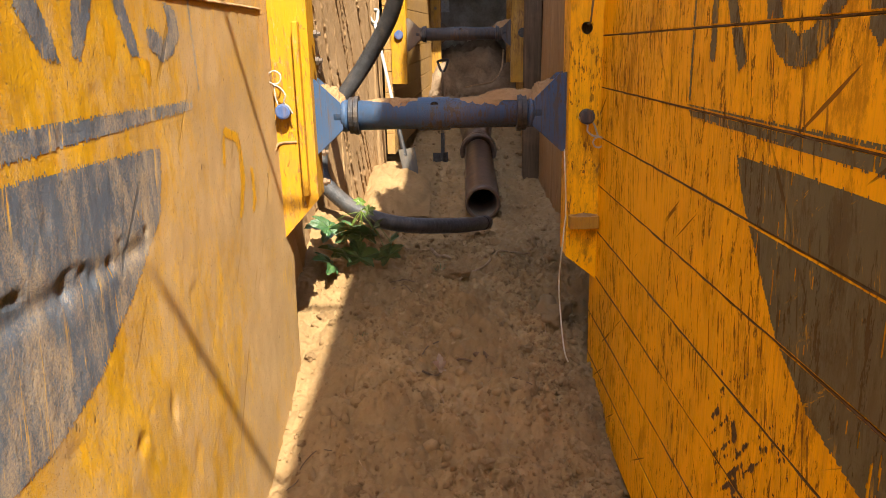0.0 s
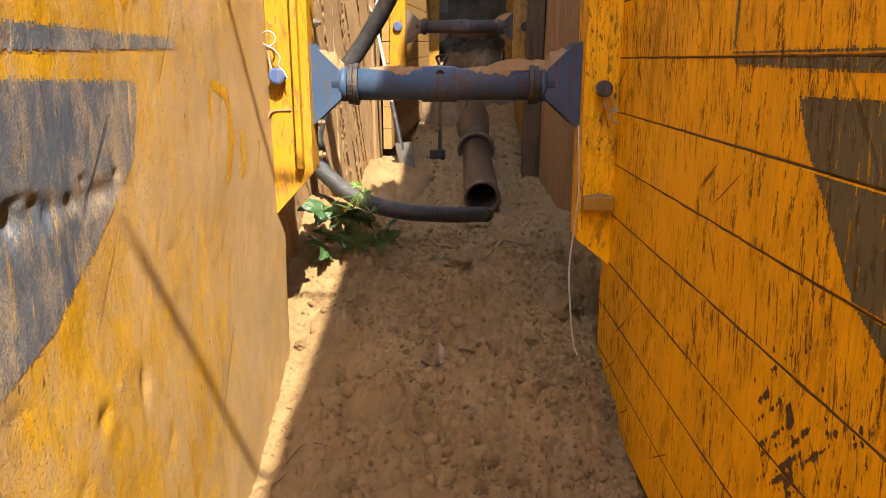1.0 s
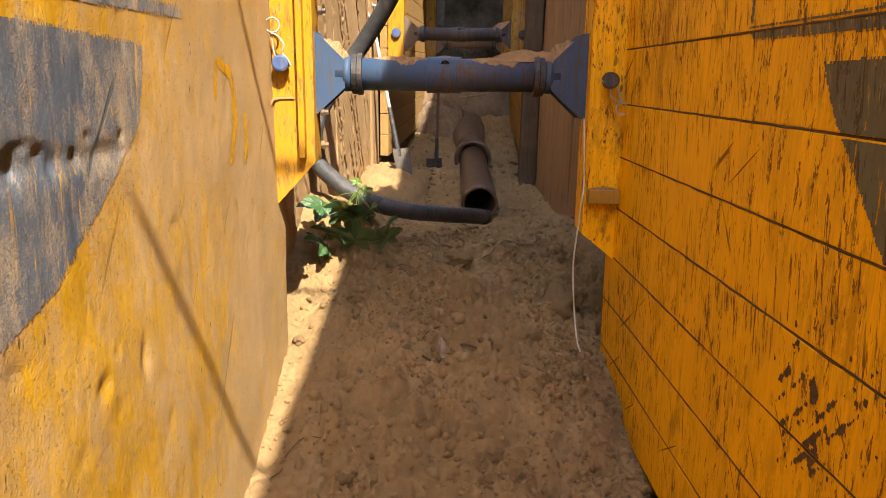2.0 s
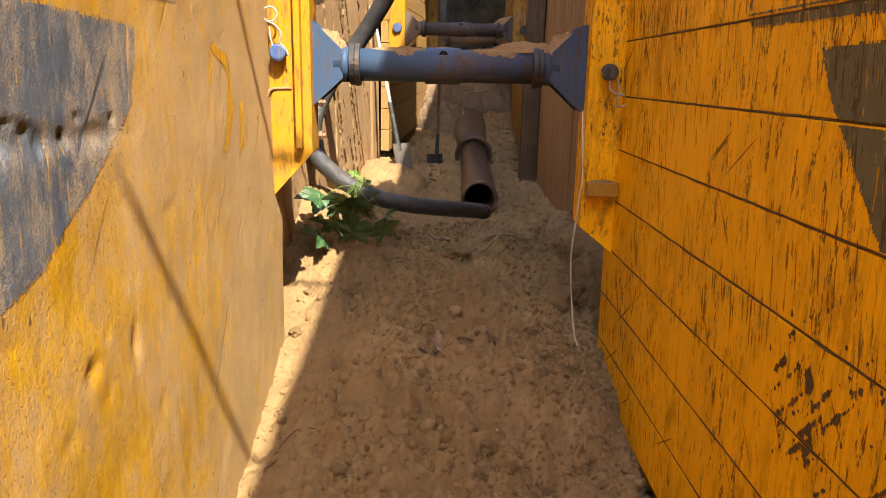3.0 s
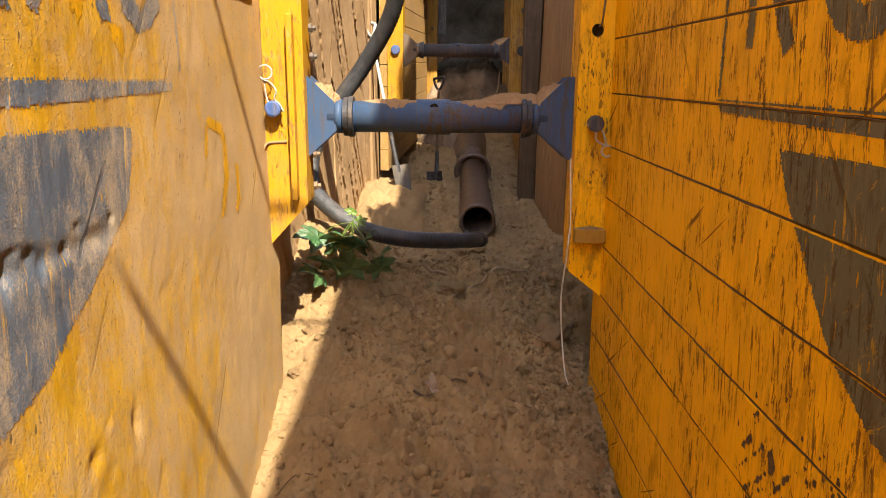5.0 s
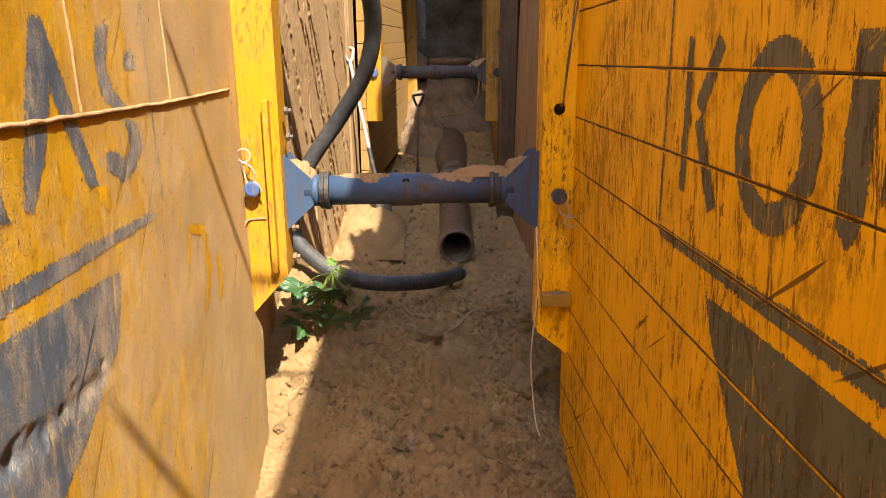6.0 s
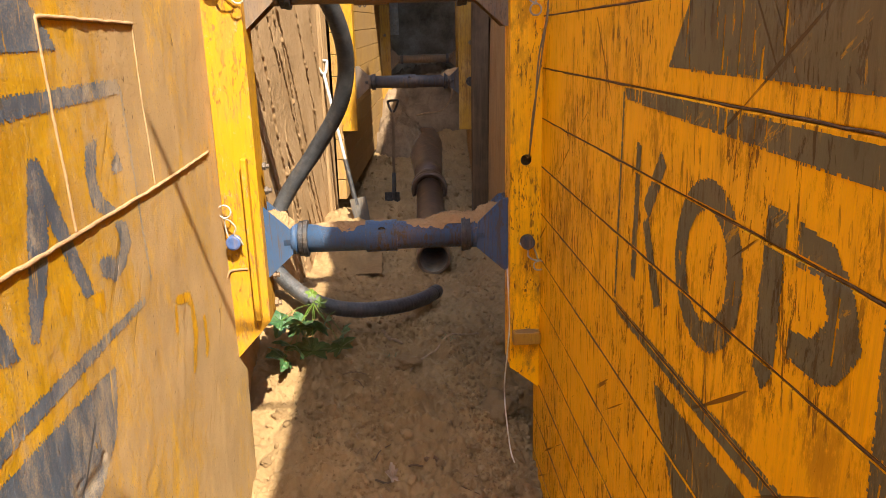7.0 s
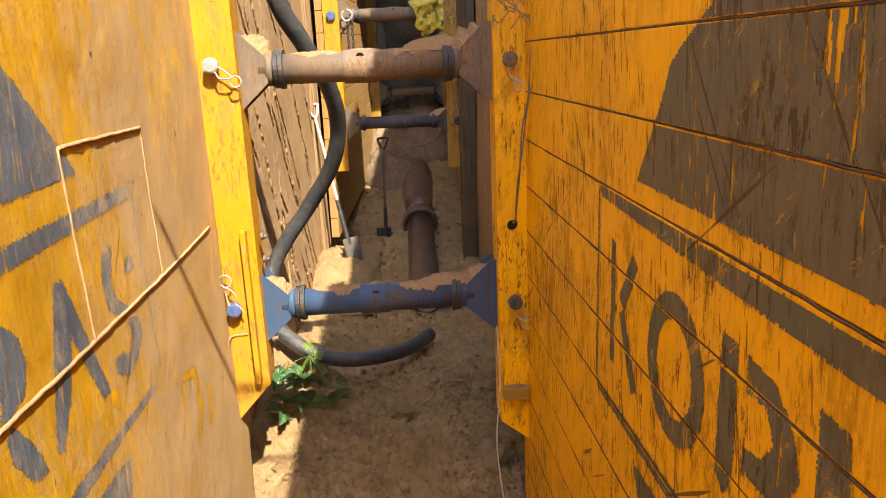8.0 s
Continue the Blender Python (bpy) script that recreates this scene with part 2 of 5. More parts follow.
    first = relief(t, p, speckle(t, tall, 60, 5, 0.7, 0.2, 0.8), 0.0018, 0.6)
    relief(t, p, calc(t, "SUBTRACT", 1.0, gouge), 0.003, 0.8, first)
    return m


def simple(name, base, rough, metal=0.0, vary=0.3, scale=30, bump=0.001, dust=0.5):
    m, t, p = nodes(name)
    w = coords(t)
    tone = blend(t, speckle(t, w, scale, 5, 0.65, 0.35, 0.65), tuple(c * (1 - vary) for c in base), tuple(min(1, c * (1 + vary)) for c in base))
    tone = blend(t, calc(t, "MULTIPLY", speckle(t, w, scale * 0.4, 5, 0.7, 0.52, 0.68), dust), tone, SAND)
    t.links.new(tone, p.inputs["Base Color"])
    p.inputs["Roughness"].default_value, p.inputs["Metallic"].default_value = rough, metal
    relief(t, p, speckle(t, w, scale * 6, 3, 0.7, 0.3, 0.7), bump)
    return m


YELLOW = (0.93, 0.45, 0.002)
GREY = (0.122, 0.112, 0.072)
M_PANEL_DUST = dusty_plate("dusty_yellow_plate", (0.62, 0.348, 0.012), (0.39, 0.202, 0.007), (0.405, 0.275, 0.138), 0.14)
M_MARK_DUST = dusty_plate("dusty_grey_paint", (0.110, 0.140, 0.185), (0.060, 0.078, 0.112), (0.36, 0.285, 0.195), 0.12, (0.58, 0.33, 0.02))
M_PANEL = scuffed_plate("scratched_yellow_plate", YELLOW, (0.13, 0.052, 0.008))
M_GRIME = simple("dark_grime", (0.085, 0.042, 0.014), 0.85, 0.0, 0.4, 60, 0.001, 0.15)
M_RUN = painted_steel("wiped_ochre_paint", (0.56, 0.285, 0.006), dusty=0.2, worn=0.3)
M_MARK = scuffed_plate("scratched_grey_paint", GREY, (0.085, 0.050, 0.018), (0.55, 0.29, 0.012))
M_POST = scuffed_plate("yellow_post_paint", (0.43, 0.212, 0.005), (0.22, 0.122, 0.045), (0.36, 0.235, 0.11), 1.0)
# M_POST's yellow with the base raised against the shade on the right post.
M_POST_LIFTED = scuffed_plate("shade_lifted_yellow", (0.92, 0.44, 0.003), (0.13, 0.062, 0.016), None, 1.15)
M_POST_OLD = painted_steel("worn_yellow_paint", (0.38, 0.20, 0.02), dusty=0.35, worn=0.95, stain=0.5)
M_FAR_BOARD = painted_steel("sandy_board_paint", (0.42, 0.22, 0.02), dusty=0.8, worn=0.5, dust_tone=(0.33, 0.205, 0.095))
M_BLUE = painted_steel("worn_blue_paint", (0.034, 0.076, 0.155), dusty=0.22, streak=0.5, worn=0.85, under=(0.085, 0.058, 0.034), dust_tone=(0.22, 0.155, 0.092), stain=0.45)
M_DULL = painted_steel("dull_grey_steel", (0.040, 0.047, 0.060), dusty=0.36, worn=0.6, under=(0.06, 0.038, 0.022), dust_tone=(0.24, 0.148, 0.082))
M_RUST = painted_steel("rusty_steel", (0.105, 0.090, 0.078), dusty=0.55, worn=0.6, under=(0.08, 0.045, 0.025), dust_tone=(0.28, 0.172, 0.088), stain=0.4, streak=0.4)
M_BLACK = simple("black_iron", (0.03, 0.03, 0.034), 0.5, 0.3, 0.4, 40, 0.001, 0.15)
M_STEEL = simple("bright_wire", (0.40, 0.38, 0.34), 0.35, 0.45, 0.15, 60)
M_SOIL = earth("trench_soil", (0.200, 0.128, 0.060), (0.300, 0.198, 0.096), 1.0, 0.0035)
M_SAND = earth("loose_sand", (0.24, 0.145, 0.072), (0.37, 0.235, 0.122), 1.6, 0.003)
M_CRUST = earth("sand_crust", (0.30, 0.185, 0.095), (0.44, 0.285, 0.15), 1.6, 0.0025)
# Far soil is darker than M_SOIL: the trench end's shade is in the colour.
M_FAR_SOIL = earth("shade_dark_soil", (0.085, 0.058, 0.037), (0.24, 0.17, 0.11), 0.7, 0.008)
M_STONE = earth("clod", (0.190, 0.122, 0.059), (0.295, 0.195, 0.097), 1.5, 0.002, True)
M_MUD = earth("dried_mud", (0.33, 0.205, 0.10), (0.45, 0.295, 0.16), 1.2, 0.0025)
M_PLANK = timber("muddy_plank", (0.15, 0.090, 0.045), (0.36, 0.225, 0.11), 0.62, (0.30, 0.195, 0.10))
M_BEAM = timber("dark_beam", (0.06, 0.042, 0.028), (0.15, 0.10, 0.06), 0.3, (0.24, 0.15, 0.085))
M_HOSE = simple("black_rubber", (0.045, 0.047, 0.052), 0.40, 0.0, 0.3, 25, 0.0015, 0.10)
M_PIPE = simple("brown_clay_pipe", (0.100, 0.064, 0.044), 0.42, 0.0, 0.25, 12, 0.001, 0.28)
M_HOLE = simple("hole_shade", (0.012, 0.010, 0.008), 0.9, 0.0, 0.2, 20)
M_RUBBLE = earth("mottled_rubble", (0.12, 0.09, 0.06), (0.48, 0.40, 0.31), 0.35, 0.02)
M_BLADE = painted_steel("scoured_steel", (0.10, 0.095, 0.09), dusty=0.35, worn=0.5, gloss=0.4, under=(0.10, 0.08, 0.06))
M_BORE = simple("dusty_pipe_inside", (0.17, 0.145, 0.125), 0.7, 0.0, 0.3, 9, 0.001)
M_WHITE = simple("pale_tube", (0.42, 0.41, 0.38), 0.4, 0.1, 0.1, 40, 0.001, 0.3)
M_PALE = simple("rubbed_steel", (0.30, 0.29, 0.275), 0.5, 0.3, 0.25, 50)
M_ROOT = simple("dry_root", (0.24, 0.155, 0.085), 0.9, 0.0, 0.3, 50)


# ---- mesh helpers ----
def mesh_ob(name, bm, material, parent=None, label="", smooth=False):
    me = bpy.data.meshes.new(name)
    bmesh.ops.recalc_face_normals(bm, faces=bm.faces[:])
    bm.to_mesh(me)
    bm.free()
    me.materials.append(material)
    if smooth:
        me.shade_smooth()
    ob = new(name, me)
    if parent:
        ob.parent = parent
    if label:
        tagged(ob, label)
    return ob


def part(name, bm, material, parent, label="", smooth=False):
    return mesh_ob(name, bm, material, parent, label, smooth)


def empty(name, m, label, category, group="", kind=""):
    ob = new(name)
    ob.matrix_world = m
    return tagged(ob, label, category, group, kind)


def box(bm, x0, x1, y0, y1, z0, z1, bevel=0.0):
    b = bmesh.new()
    bmesh.ops.create_cube(b, size=1)
    for v in b.verts:
        v.co = Vector(((x0 + x1) / 2 + v.co.x * (x1 - x0), (y0 + y1) / 2 + v.co.y * (y1 - y0), (z0 + z1) / 2 + v.co.z * (z1 - z0)))
    if bevel:
        bmesh.ops.bevel(b, geom=b.edges[:], offset=bevel, segments=2, affect="EDGES", profile=0.6)
    return add(bm, b)


def add(bm, b):
    """Puts the bmesh b into bm."""
    made = [bm.verts.new(v.co) for v in b.verts]
    b.verts.index_update()
    for f in b.faces:
        bm.faces.new([made[v.index] for v in f.verts])
    b.free()
    return bm


def block(x0, x1, y0, y1, z0, z1, bevel=0.0):
    return box(bmesh.new(), x0, x1, y0, y1, z0, z1, bevel)


def smoothline(points, steps=8):
    """A Catmull-Rom line through the points."""
    p = [Vector(q) for q in points]
    p = [2 * p[0] - p[1]] + p + [2 * p[-1] - p[-2]]
    out = []
    for i in range(1, len(p) - 2):
        for s in range(steps):
            t = s / steps
            a, b, c, d = p[i - 1:i + 3]
            out.append(0.5 * (2 * b + (c - a) * t + (2 * a - 5 * b + 4 * c - d) * t * t + (3 * b - a - 3 * c + d) * t ** 3))
    return out + [p[-2]]


def tube(bm, line, radius, sides=10, caps=True):
    """A round bar along a line; radius is a number or a function of the share of its length."""
    line = [Vector(q) for q in line]
    size = radius if callable(radius) else (lambda s: radius)
    rings, side = [], None
    for i, q in enumerate(line):
        way = (line[min(i + 1, len(line) - 1)] - line[max(i - 1, 0)]).normalized()
        side = (side - way * side.dot(way)).normalized() if side else way.orthogonal().normalized()
        up = way.cross(side)
        r = size(i / (len(line) - 1))
        rings.append([bm.verts.new(q + (side * math.cos(a) + up * math.sin(a)) * r) for a in (2 * math.pi * k / sides for k in range(sides))])
    for a, b in zip(rings, rings[1:]):
        for k in range(sides):
            bm.faces.new((a[k], a[(k + 1) % sides], b[(k + 1) % sides], b[k]))
    if caps:
        bm.faces.new(rings[0][::-1])
        bm.faces.new(rings[-1])
    return bm


def turned(profile, along, sides=32):
    """A body of revolution: profile of (place along the axis, radius); along maps (a, u, v) to a point."""
    bm = bmesh.new()
    rings = []
    for a, r in profile:
        rings.append([bm.verts.new(along(a, r * math.cos(k * 2 * math.pi / sides), r * math.sin(k * 2 * math.pi / sides))) for k in range(sides)])
    for p, q in zip(rings, rings[1:]):
        for k in range(sides):
            bm.faces.new((p[k], p[(k + 1) % sides], q[(k + 1) % sides], q[k]))
    bm.faces.new(rings[0][::-1])
    bm.faces.new(rings[-1])
    return bm


def plate(outline, holes, thick, place):
    """A flat plate with round holes (u, w, radius); place maps (u, w, d) to a point."""
    bm = bmesh.new()
    loops = [outline] + [[(u + r * math.cos(k * math.pi / 9), w + r * math.sin(k * math.pi / 9)) for k in range(18)] for u, w, r in holes]
    edges = []
    for loop in loops:
        vs = [bm.verts.new((u, w, 0)) for u, w in loop]
        edges += [bm.edges.new((vs[i], vs[(i + 1) % len(vs)])) for i in range(len(vs))]
    bmesh.ops.triangle_fill(bm, use_beauty=True, use_dissolve=False, edges=edges)
    got = bmesh.ops.extrude_face_region(bm, geom=bm.faces[:])
    for v in got["geom"]:
        if isinstance(v, bmesh.types.BMVert):
            v.co.z += thick
    for v in bm.verts:
        v.co = Vector(place(*v.co))
    return bm


def rough_patch(width, depth, height, seed, n=26, shape=None):
    """A low heap with an uneven skin, thinning out to its rim."""
    bm = bmesh.new()
    grid = []
    for i in range(n + 1):
        row = []
        for j in range(n + 1):
            u, v = 2 * i / n - 1, 2 * j / n - 1
            edge = max(0.0, 1 - (u * u + v * v)) ** 0.7
            h = height * (edge if shape is None else shape(u, v))
            h *= 1 + 0.35 * noise.noise(Vector((u * 3, v * 3, seed)))
            h += height * (0.18 * noise.noise(Vector((u * 11, v * 11, seed + 5))) + 0.14 * abs(noise.noise(Vector((u * 19, v * 19, seed + 2))))) * min(1, edge * 3)
            row.append(bm.verts.new((u * width / 2, v * depth / 2, h - 0.004)))
        grid.append(row)
    for i in range(n):
        for j in range(n):
            bm.faces.new((grid[i][j], grid[i + 1][j], grid[i + 1][j + 1], grid[i][j + 1]))
    return bm


# ---- trench floor ----
def floor_height(x, y):
    ys = (-30, 0.0, 1.5, 2.2, 2.6, 3.0, 3.4, 3.9, 4.4, 5.0, 5.7, 6.5, 7.5, 9.0, 10.5, 11.3, 12.2, 30)
    zs = (-0.30, -0.30, -0.15, 0.01, 0.12, 0.17, 0.215, 0.21, 0.12, -0.02, -0.19, -0.20, -0.22, -0.24, -0.20, 0.0, 0.25, 0.3)
    h = float(np.interp(y, ys, zs))
    near = math.exp(-((y - 2.4) / 1.1) ** 2)
    h -= near * 0.10 * min(1.0, abs(x / 0.62) ** 3)
    left = 1 / (1 + math.exp((x + 0.42) / 0.07))
    h += 0.24 * left * math.exp(-((y - 4.1) / 0.55) ** 2)
    h += 0.16 * left * math.exp(-((y - 6.0) / 1.1) ** 2)
    h += 0.10 * math.exp(-((x - 0.95) / 0.3) ** 2) * math.exp(-((y - 5.5) / 1.5) ** 2)
    return h


def floor_skin(x, y):
    p = Vector((x, y, 0))
    calm = 0.5 if x < -0.47 else 1.0
    h = floor_height(x, y)
    h += 0.030 * noise.fractal(p * 3.1, 0.7, 2.1, 3)
    h += calm * 0.034 * noise.fractal(p * 8.0, 0.6, 2.1, 3)
    # a small broken step across the trodden mound
    lip = (y - 2.66 - 0.10 * x - 0.05 * noise.noise(p * 5.0)) / 0.022
    if 0 < lip < 30:
        h -= 0.040 * min(1.0, lip) * math.exp(-lip / 9)
    lumps = max(0.0, min(1.0, 0.55 + 1.6 * noise.noise(p * 2.6 + Vector((4, 0, 0)))))
    for scale, high in ((11.0, 0.032), (21.0, 0.020), (44.0, 0.011)):
        near = noise.voronoi(p * scale + Vector((0.6, 0.6, 0)) * noise.noise(p * scale * 0.8))[0]
        h += calm * lumps * (high if y < 4.0 else 0.5 * high) * min(1.0, (near[1] - near[0]) * 2.0) * (0.6 + noise.noise(p * scale * 0.37))
    h += calm * (0.010 * max(0, noise.noise(p * 31.0)) + 0.006 * noise.noise(p * 96.0))
    rough = float(np.interp(y, (3.5, 4.3), (1.0, 0.35)))
    h -= 0.006 + 0.010 * rough
    # packed clods of three sizes: domes with creases between them
    for scale, high in ((8.0, 0.055), (17.0, 0.034), (38.0, 0.015)):
        q = p * scale + Vector((1, 0, 0)) * (0.5 * noise.noise(p * scale * 0.9)) + Vector((0, 1, 0)) * (0.5 * noise.noise(p * scale * 0.9 + Vector((7, 3, 0))))
        far, where = noise.voronoi(q)
        some = noise.noise(where[0] * 3.7 + Vector((0.3, 0.2, 0.6)))
        if some > -0.15:
            h += calm * rough * high * min(1.0, some + 0.45) * max(0.0, 1 - (far[0] * 1.7) ** 2)
    return h


def steps_between(spans):
    out = []
    for a, b, d in spans:
        n = max(1, round((b - a) / d))
        out += [a + (b - a) * i / n for i in range(n)]
    return out + [spans[-1][1]]


def sheet(xs, ys, height):
    verts = [(x, y, height(x, y)) for y in ys for x in xs]
    n = len(xs)
    faces = [(j * n + i, j * n + i + 1, (j + 1) * n + i + 1, (j + 1) * n + i) for j in range(len(ys) - 1) for i in range(n - 1)]
    me = bpy.data.meshes.new("sheet")
    me.from_pydata(verts, [], faces)
    return me


TOP, LOW = 5.05, 3.9
floor_mesh = sheet(steps_between([(-1.3, -0.78, 0.05), (-0.78, 0.8, 0.0056), (0.8, 1.7, 0.045)]),
                   steps_between([(-9, 1.7, 0.3), (1.7, 1.95, 0.02), (1.95, 3.8, 0.0056), (3.8, 4.8, 0.010), (4.8, 7.5, 0.016), (7.5, 13.6, 0.05)]), floor_skin)
floor_mesh.materials.append(M_SOIL)
floor_mesh.shade_smooth()
floor_ob = tagged(new("ground", floor_mesh), "brown sandy soil of the trench bottom", "ground", kind="structure")


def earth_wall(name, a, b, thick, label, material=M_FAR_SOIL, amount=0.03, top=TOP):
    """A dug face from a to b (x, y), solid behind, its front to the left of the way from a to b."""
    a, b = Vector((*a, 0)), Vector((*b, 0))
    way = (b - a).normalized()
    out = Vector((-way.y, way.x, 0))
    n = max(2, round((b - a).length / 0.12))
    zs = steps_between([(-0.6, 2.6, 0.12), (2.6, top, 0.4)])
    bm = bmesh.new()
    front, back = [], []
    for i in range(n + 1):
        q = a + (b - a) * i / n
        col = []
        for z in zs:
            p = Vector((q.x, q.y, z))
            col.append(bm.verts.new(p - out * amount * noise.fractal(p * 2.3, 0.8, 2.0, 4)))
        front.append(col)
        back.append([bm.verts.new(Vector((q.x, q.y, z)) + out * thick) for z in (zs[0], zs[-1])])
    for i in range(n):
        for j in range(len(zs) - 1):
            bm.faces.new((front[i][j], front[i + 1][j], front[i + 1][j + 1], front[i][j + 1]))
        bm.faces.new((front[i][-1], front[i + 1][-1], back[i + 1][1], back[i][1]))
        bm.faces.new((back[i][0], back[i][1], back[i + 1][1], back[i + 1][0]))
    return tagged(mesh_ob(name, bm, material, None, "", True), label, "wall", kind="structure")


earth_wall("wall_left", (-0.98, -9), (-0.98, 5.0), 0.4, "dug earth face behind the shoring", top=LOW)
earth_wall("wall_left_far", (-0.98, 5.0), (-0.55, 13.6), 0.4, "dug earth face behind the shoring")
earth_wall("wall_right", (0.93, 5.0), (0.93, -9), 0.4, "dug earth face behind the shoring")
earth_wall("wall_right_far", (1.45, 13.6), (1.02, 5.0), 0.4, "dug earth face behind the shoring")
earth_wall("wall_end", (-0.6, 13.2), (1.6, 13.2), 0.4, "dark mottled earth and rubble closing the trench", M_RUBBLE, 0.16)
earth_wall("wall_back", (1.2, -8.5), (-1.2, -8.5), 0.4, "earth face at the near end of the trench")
bm = bmesh.new()
for x0, x1, y0, y1, z in ((-400, -1.1, -400, 400, LOW - 0.06), (1.3, 400, -400, 400, TOP - 0.1), (-1.1, 1.3, 13.5, 400, LOW - 0.06), (-1.1, 1.3, -400, -8.8, LOW - 0.06)):
    bm.faces.new([bm.verts.new((x, y, z)) for x, y in ((x0, y0), (x1, y0), (x1, y1), (x0, y1))])
tagged(mesh_ob("ground_above", bm, M_SOIL), "open sandy ground around the trench", "ground", kind="structure")
# Unseen cover, added to keep sky light off the trench's far end.
cover = mesh_ob("shade_cover", block(-1.4, 1.9, 9.9, 14.2, 3.34, 3.46, 0.01), M_FAR_SOIL)
tagged(cover, "added unseen cover shading the far part of the trench", "cover", kind="structure")

# ---- shoring boxes ----
LEFT_X, RIGHT_X, FAR_RIGHT_X = -0.668, 0.606, 0.628
BOX_A = pose(0, 2.87, 1.18, -4.7)
BOX_B = pose(0.155, 7.25, 1.19, -3.4, 0, -4.1)


def to_box(y, z):
    c, s = math.cos(radians(4.7)), math.sin(radians(4.7))
    return c * (y - 2.87) - s * (z - 1.18), s * (y - 2.87) + c * (z - 1.18)


def inside(points, u, w):
    hit = False
    for (a, b), (c, d) in zip(points, points[1:] + points[:1]):
        if (b > w) != (d > w) and u < (c - a) * (w - b) / (d - b) + a:
            hit = not hit
    return hit


def film(points, surface, keep, du=0.0034, dw=0.0046, soft=0.004):
    """A coat of paint with corners (y, z) of the near box, ragged at its rim and chipped: small cells on a surface(v, w)."""
    flat = [to_box(y, z) for y, z in points]
    lo = [min(p[k] for p in flat) - 0.02 for k in (0, 1)]
    hi = [max(p[k] for p in flat) + 0.02 for k in (0, 1)]
    n, m = int((hi[0] - lo[0]) / du) + 1, int((hi[1] - lo[1]) / dw) + 1
    verts, faces, index = [], [], {}

    def corner(i, j):
        if (i, j) not in index:
            v, w = lo[0] + du * i, lo[1] + dw * j
            v += 0.35 * du * noise.noise(Vector((v * 300, w * 300, 1)))
            w += 0.35 * dw * noise.noise(Vector((v * 300, w * 300, 2)))
            index[(i, j)] = len(verts)
            verts.append((surface(v, w), v, w))
        return index[(i, j)]

    for i in range(n):
        for j in range(m):
            v, w = lo[0] + du * (i + 0.5), lo[1] + dw * (j + 0.5)
            rag = Vector((v * 70, w * 22, 3))
            if keep(v, w) and inside(flat, v + 0.003 * noise.noise(rag) + soft * noise.noise(Vector((v * 290, w * 170, 4))), w + 0.003 * noise.noise(rag + Vector((9, 0, 0))) + soft * noise.noise(Vector((v * 290, w * 170, 8)))):
                faces.append((corner(i, j), corner(i + 1, j), corner(i + 1, j + 1), corner(i, j + 1)))
    bm = bmesh.new()
    vs = [bm.verts.new(p) for p in verts]
    for f in faces:
        bm.faces.new([vs[k] for k in f])
    return bm


def chipped(v, w, much):
    """True where the coat is still there: upright scratches and small flakes are gone."""
    line = noise.noise(Vector((v * 85, w * 5.5, 11))) + 0.6 * noise.noise(Vector((v * 190, w * 16, 5)))
    patch = noise.noise(Vector((v * 5, w * 3.5, 2)))
    return line < 0.86 - much * (0.35 + patch)


def bar(y0, z0, y1, z1, wide):
    a, b = Vector((y0, z0)), Vector((y1, z1))
    n = (b - a).orthogonal().normalized() * wide / 2
    return [tuple(a + n), tuple(b + n), tuple(b - n), tuple(a - n)]


def ring_halves(y, z, ry, rz, wide):
    """Two halves of an oval ring."""
    out = []
    for start in (0, 1):
        angles = [math.pi * (start + k / 12) for k in range(13)]
        out.append([(y + ry * math.cos(a), z + rz * math.sin(a)) for a in angles]
                   + [(y + (ry - wide) * math.cos(a), z + (rz - wide) * math.sin(a)) for a in reversed(angles)])
    return out


# the near box's right side: steel boards with recessed joints
right_panel = empty("shoring_panel", BOX_A, "scratched yellow steel shoring panel of horizontal boards with grey paint", "shoring panel")
JOINT = [1.036 + 0.192 * k for k in range(-12, 11)] + [3.18]
BANDS = [(a + 0.0026, b - 0.0026) for a, b in zip(JOINT, JOINT[1:])]
part("backing_plate", block(RIGHT_X + 0.012, RIGHT_X + 0.10, -8.0, 0.12, JOINT[0], JOINT[-1]), M_RUST, right_panel)
for a, b in BANDS:
    bm = bmesh.new()
    n = 60
    rows = []
    for i in range(n + 1):
        v = -8.0 + 8.12 * (i / n) ** 0.6
        wob = 0.003 * noise.noise(Vector((v * 1.7, b * 3, 0)))
        rows.append([bm.verts.new((RIGHT_X + d, v, w)) for d, w in ((0.02, a), (0.0012 + wob, a), (wob, a + 0.0025), (wob, b - 0.0025), (0.0012 + wob, b), (0.02, b))])
    for p, q in zip(rows, rows[1:]):
        for k in range(5):
            bm.faces.new((p[k], p[k + 1], q[k + 1], q[k]))
    bm.faces.new(rows[0])
    bm.faces.new(rows[-1][::-1])
    part("board", bm, M_PANEL, right_panel)
for w in JOINT[1:-1]:
    # weld beads left in the joints
    line = [(RIGHT_X + 0.0020 + 0.0016 * noise.noise(Vector((v * 9, w, 1))), v, w + 0.0035 * noise.noise(Vector((v * 14, w, 7)))) for v in steps_between([(-3, 0.12, 0.03)])]
    part("weld", tube(bmesh.new(), line, lambda s: 0.0028, 6), M_GRIME, right_panel)
def right_face(v, w):
    b = next((b for a, b in BANDS if a < w < b), 0.0)
    return RIGHT_X - 0.0012 + 0.003 * noise.noise(Vector((v * 1.7, b * 3, 0)))


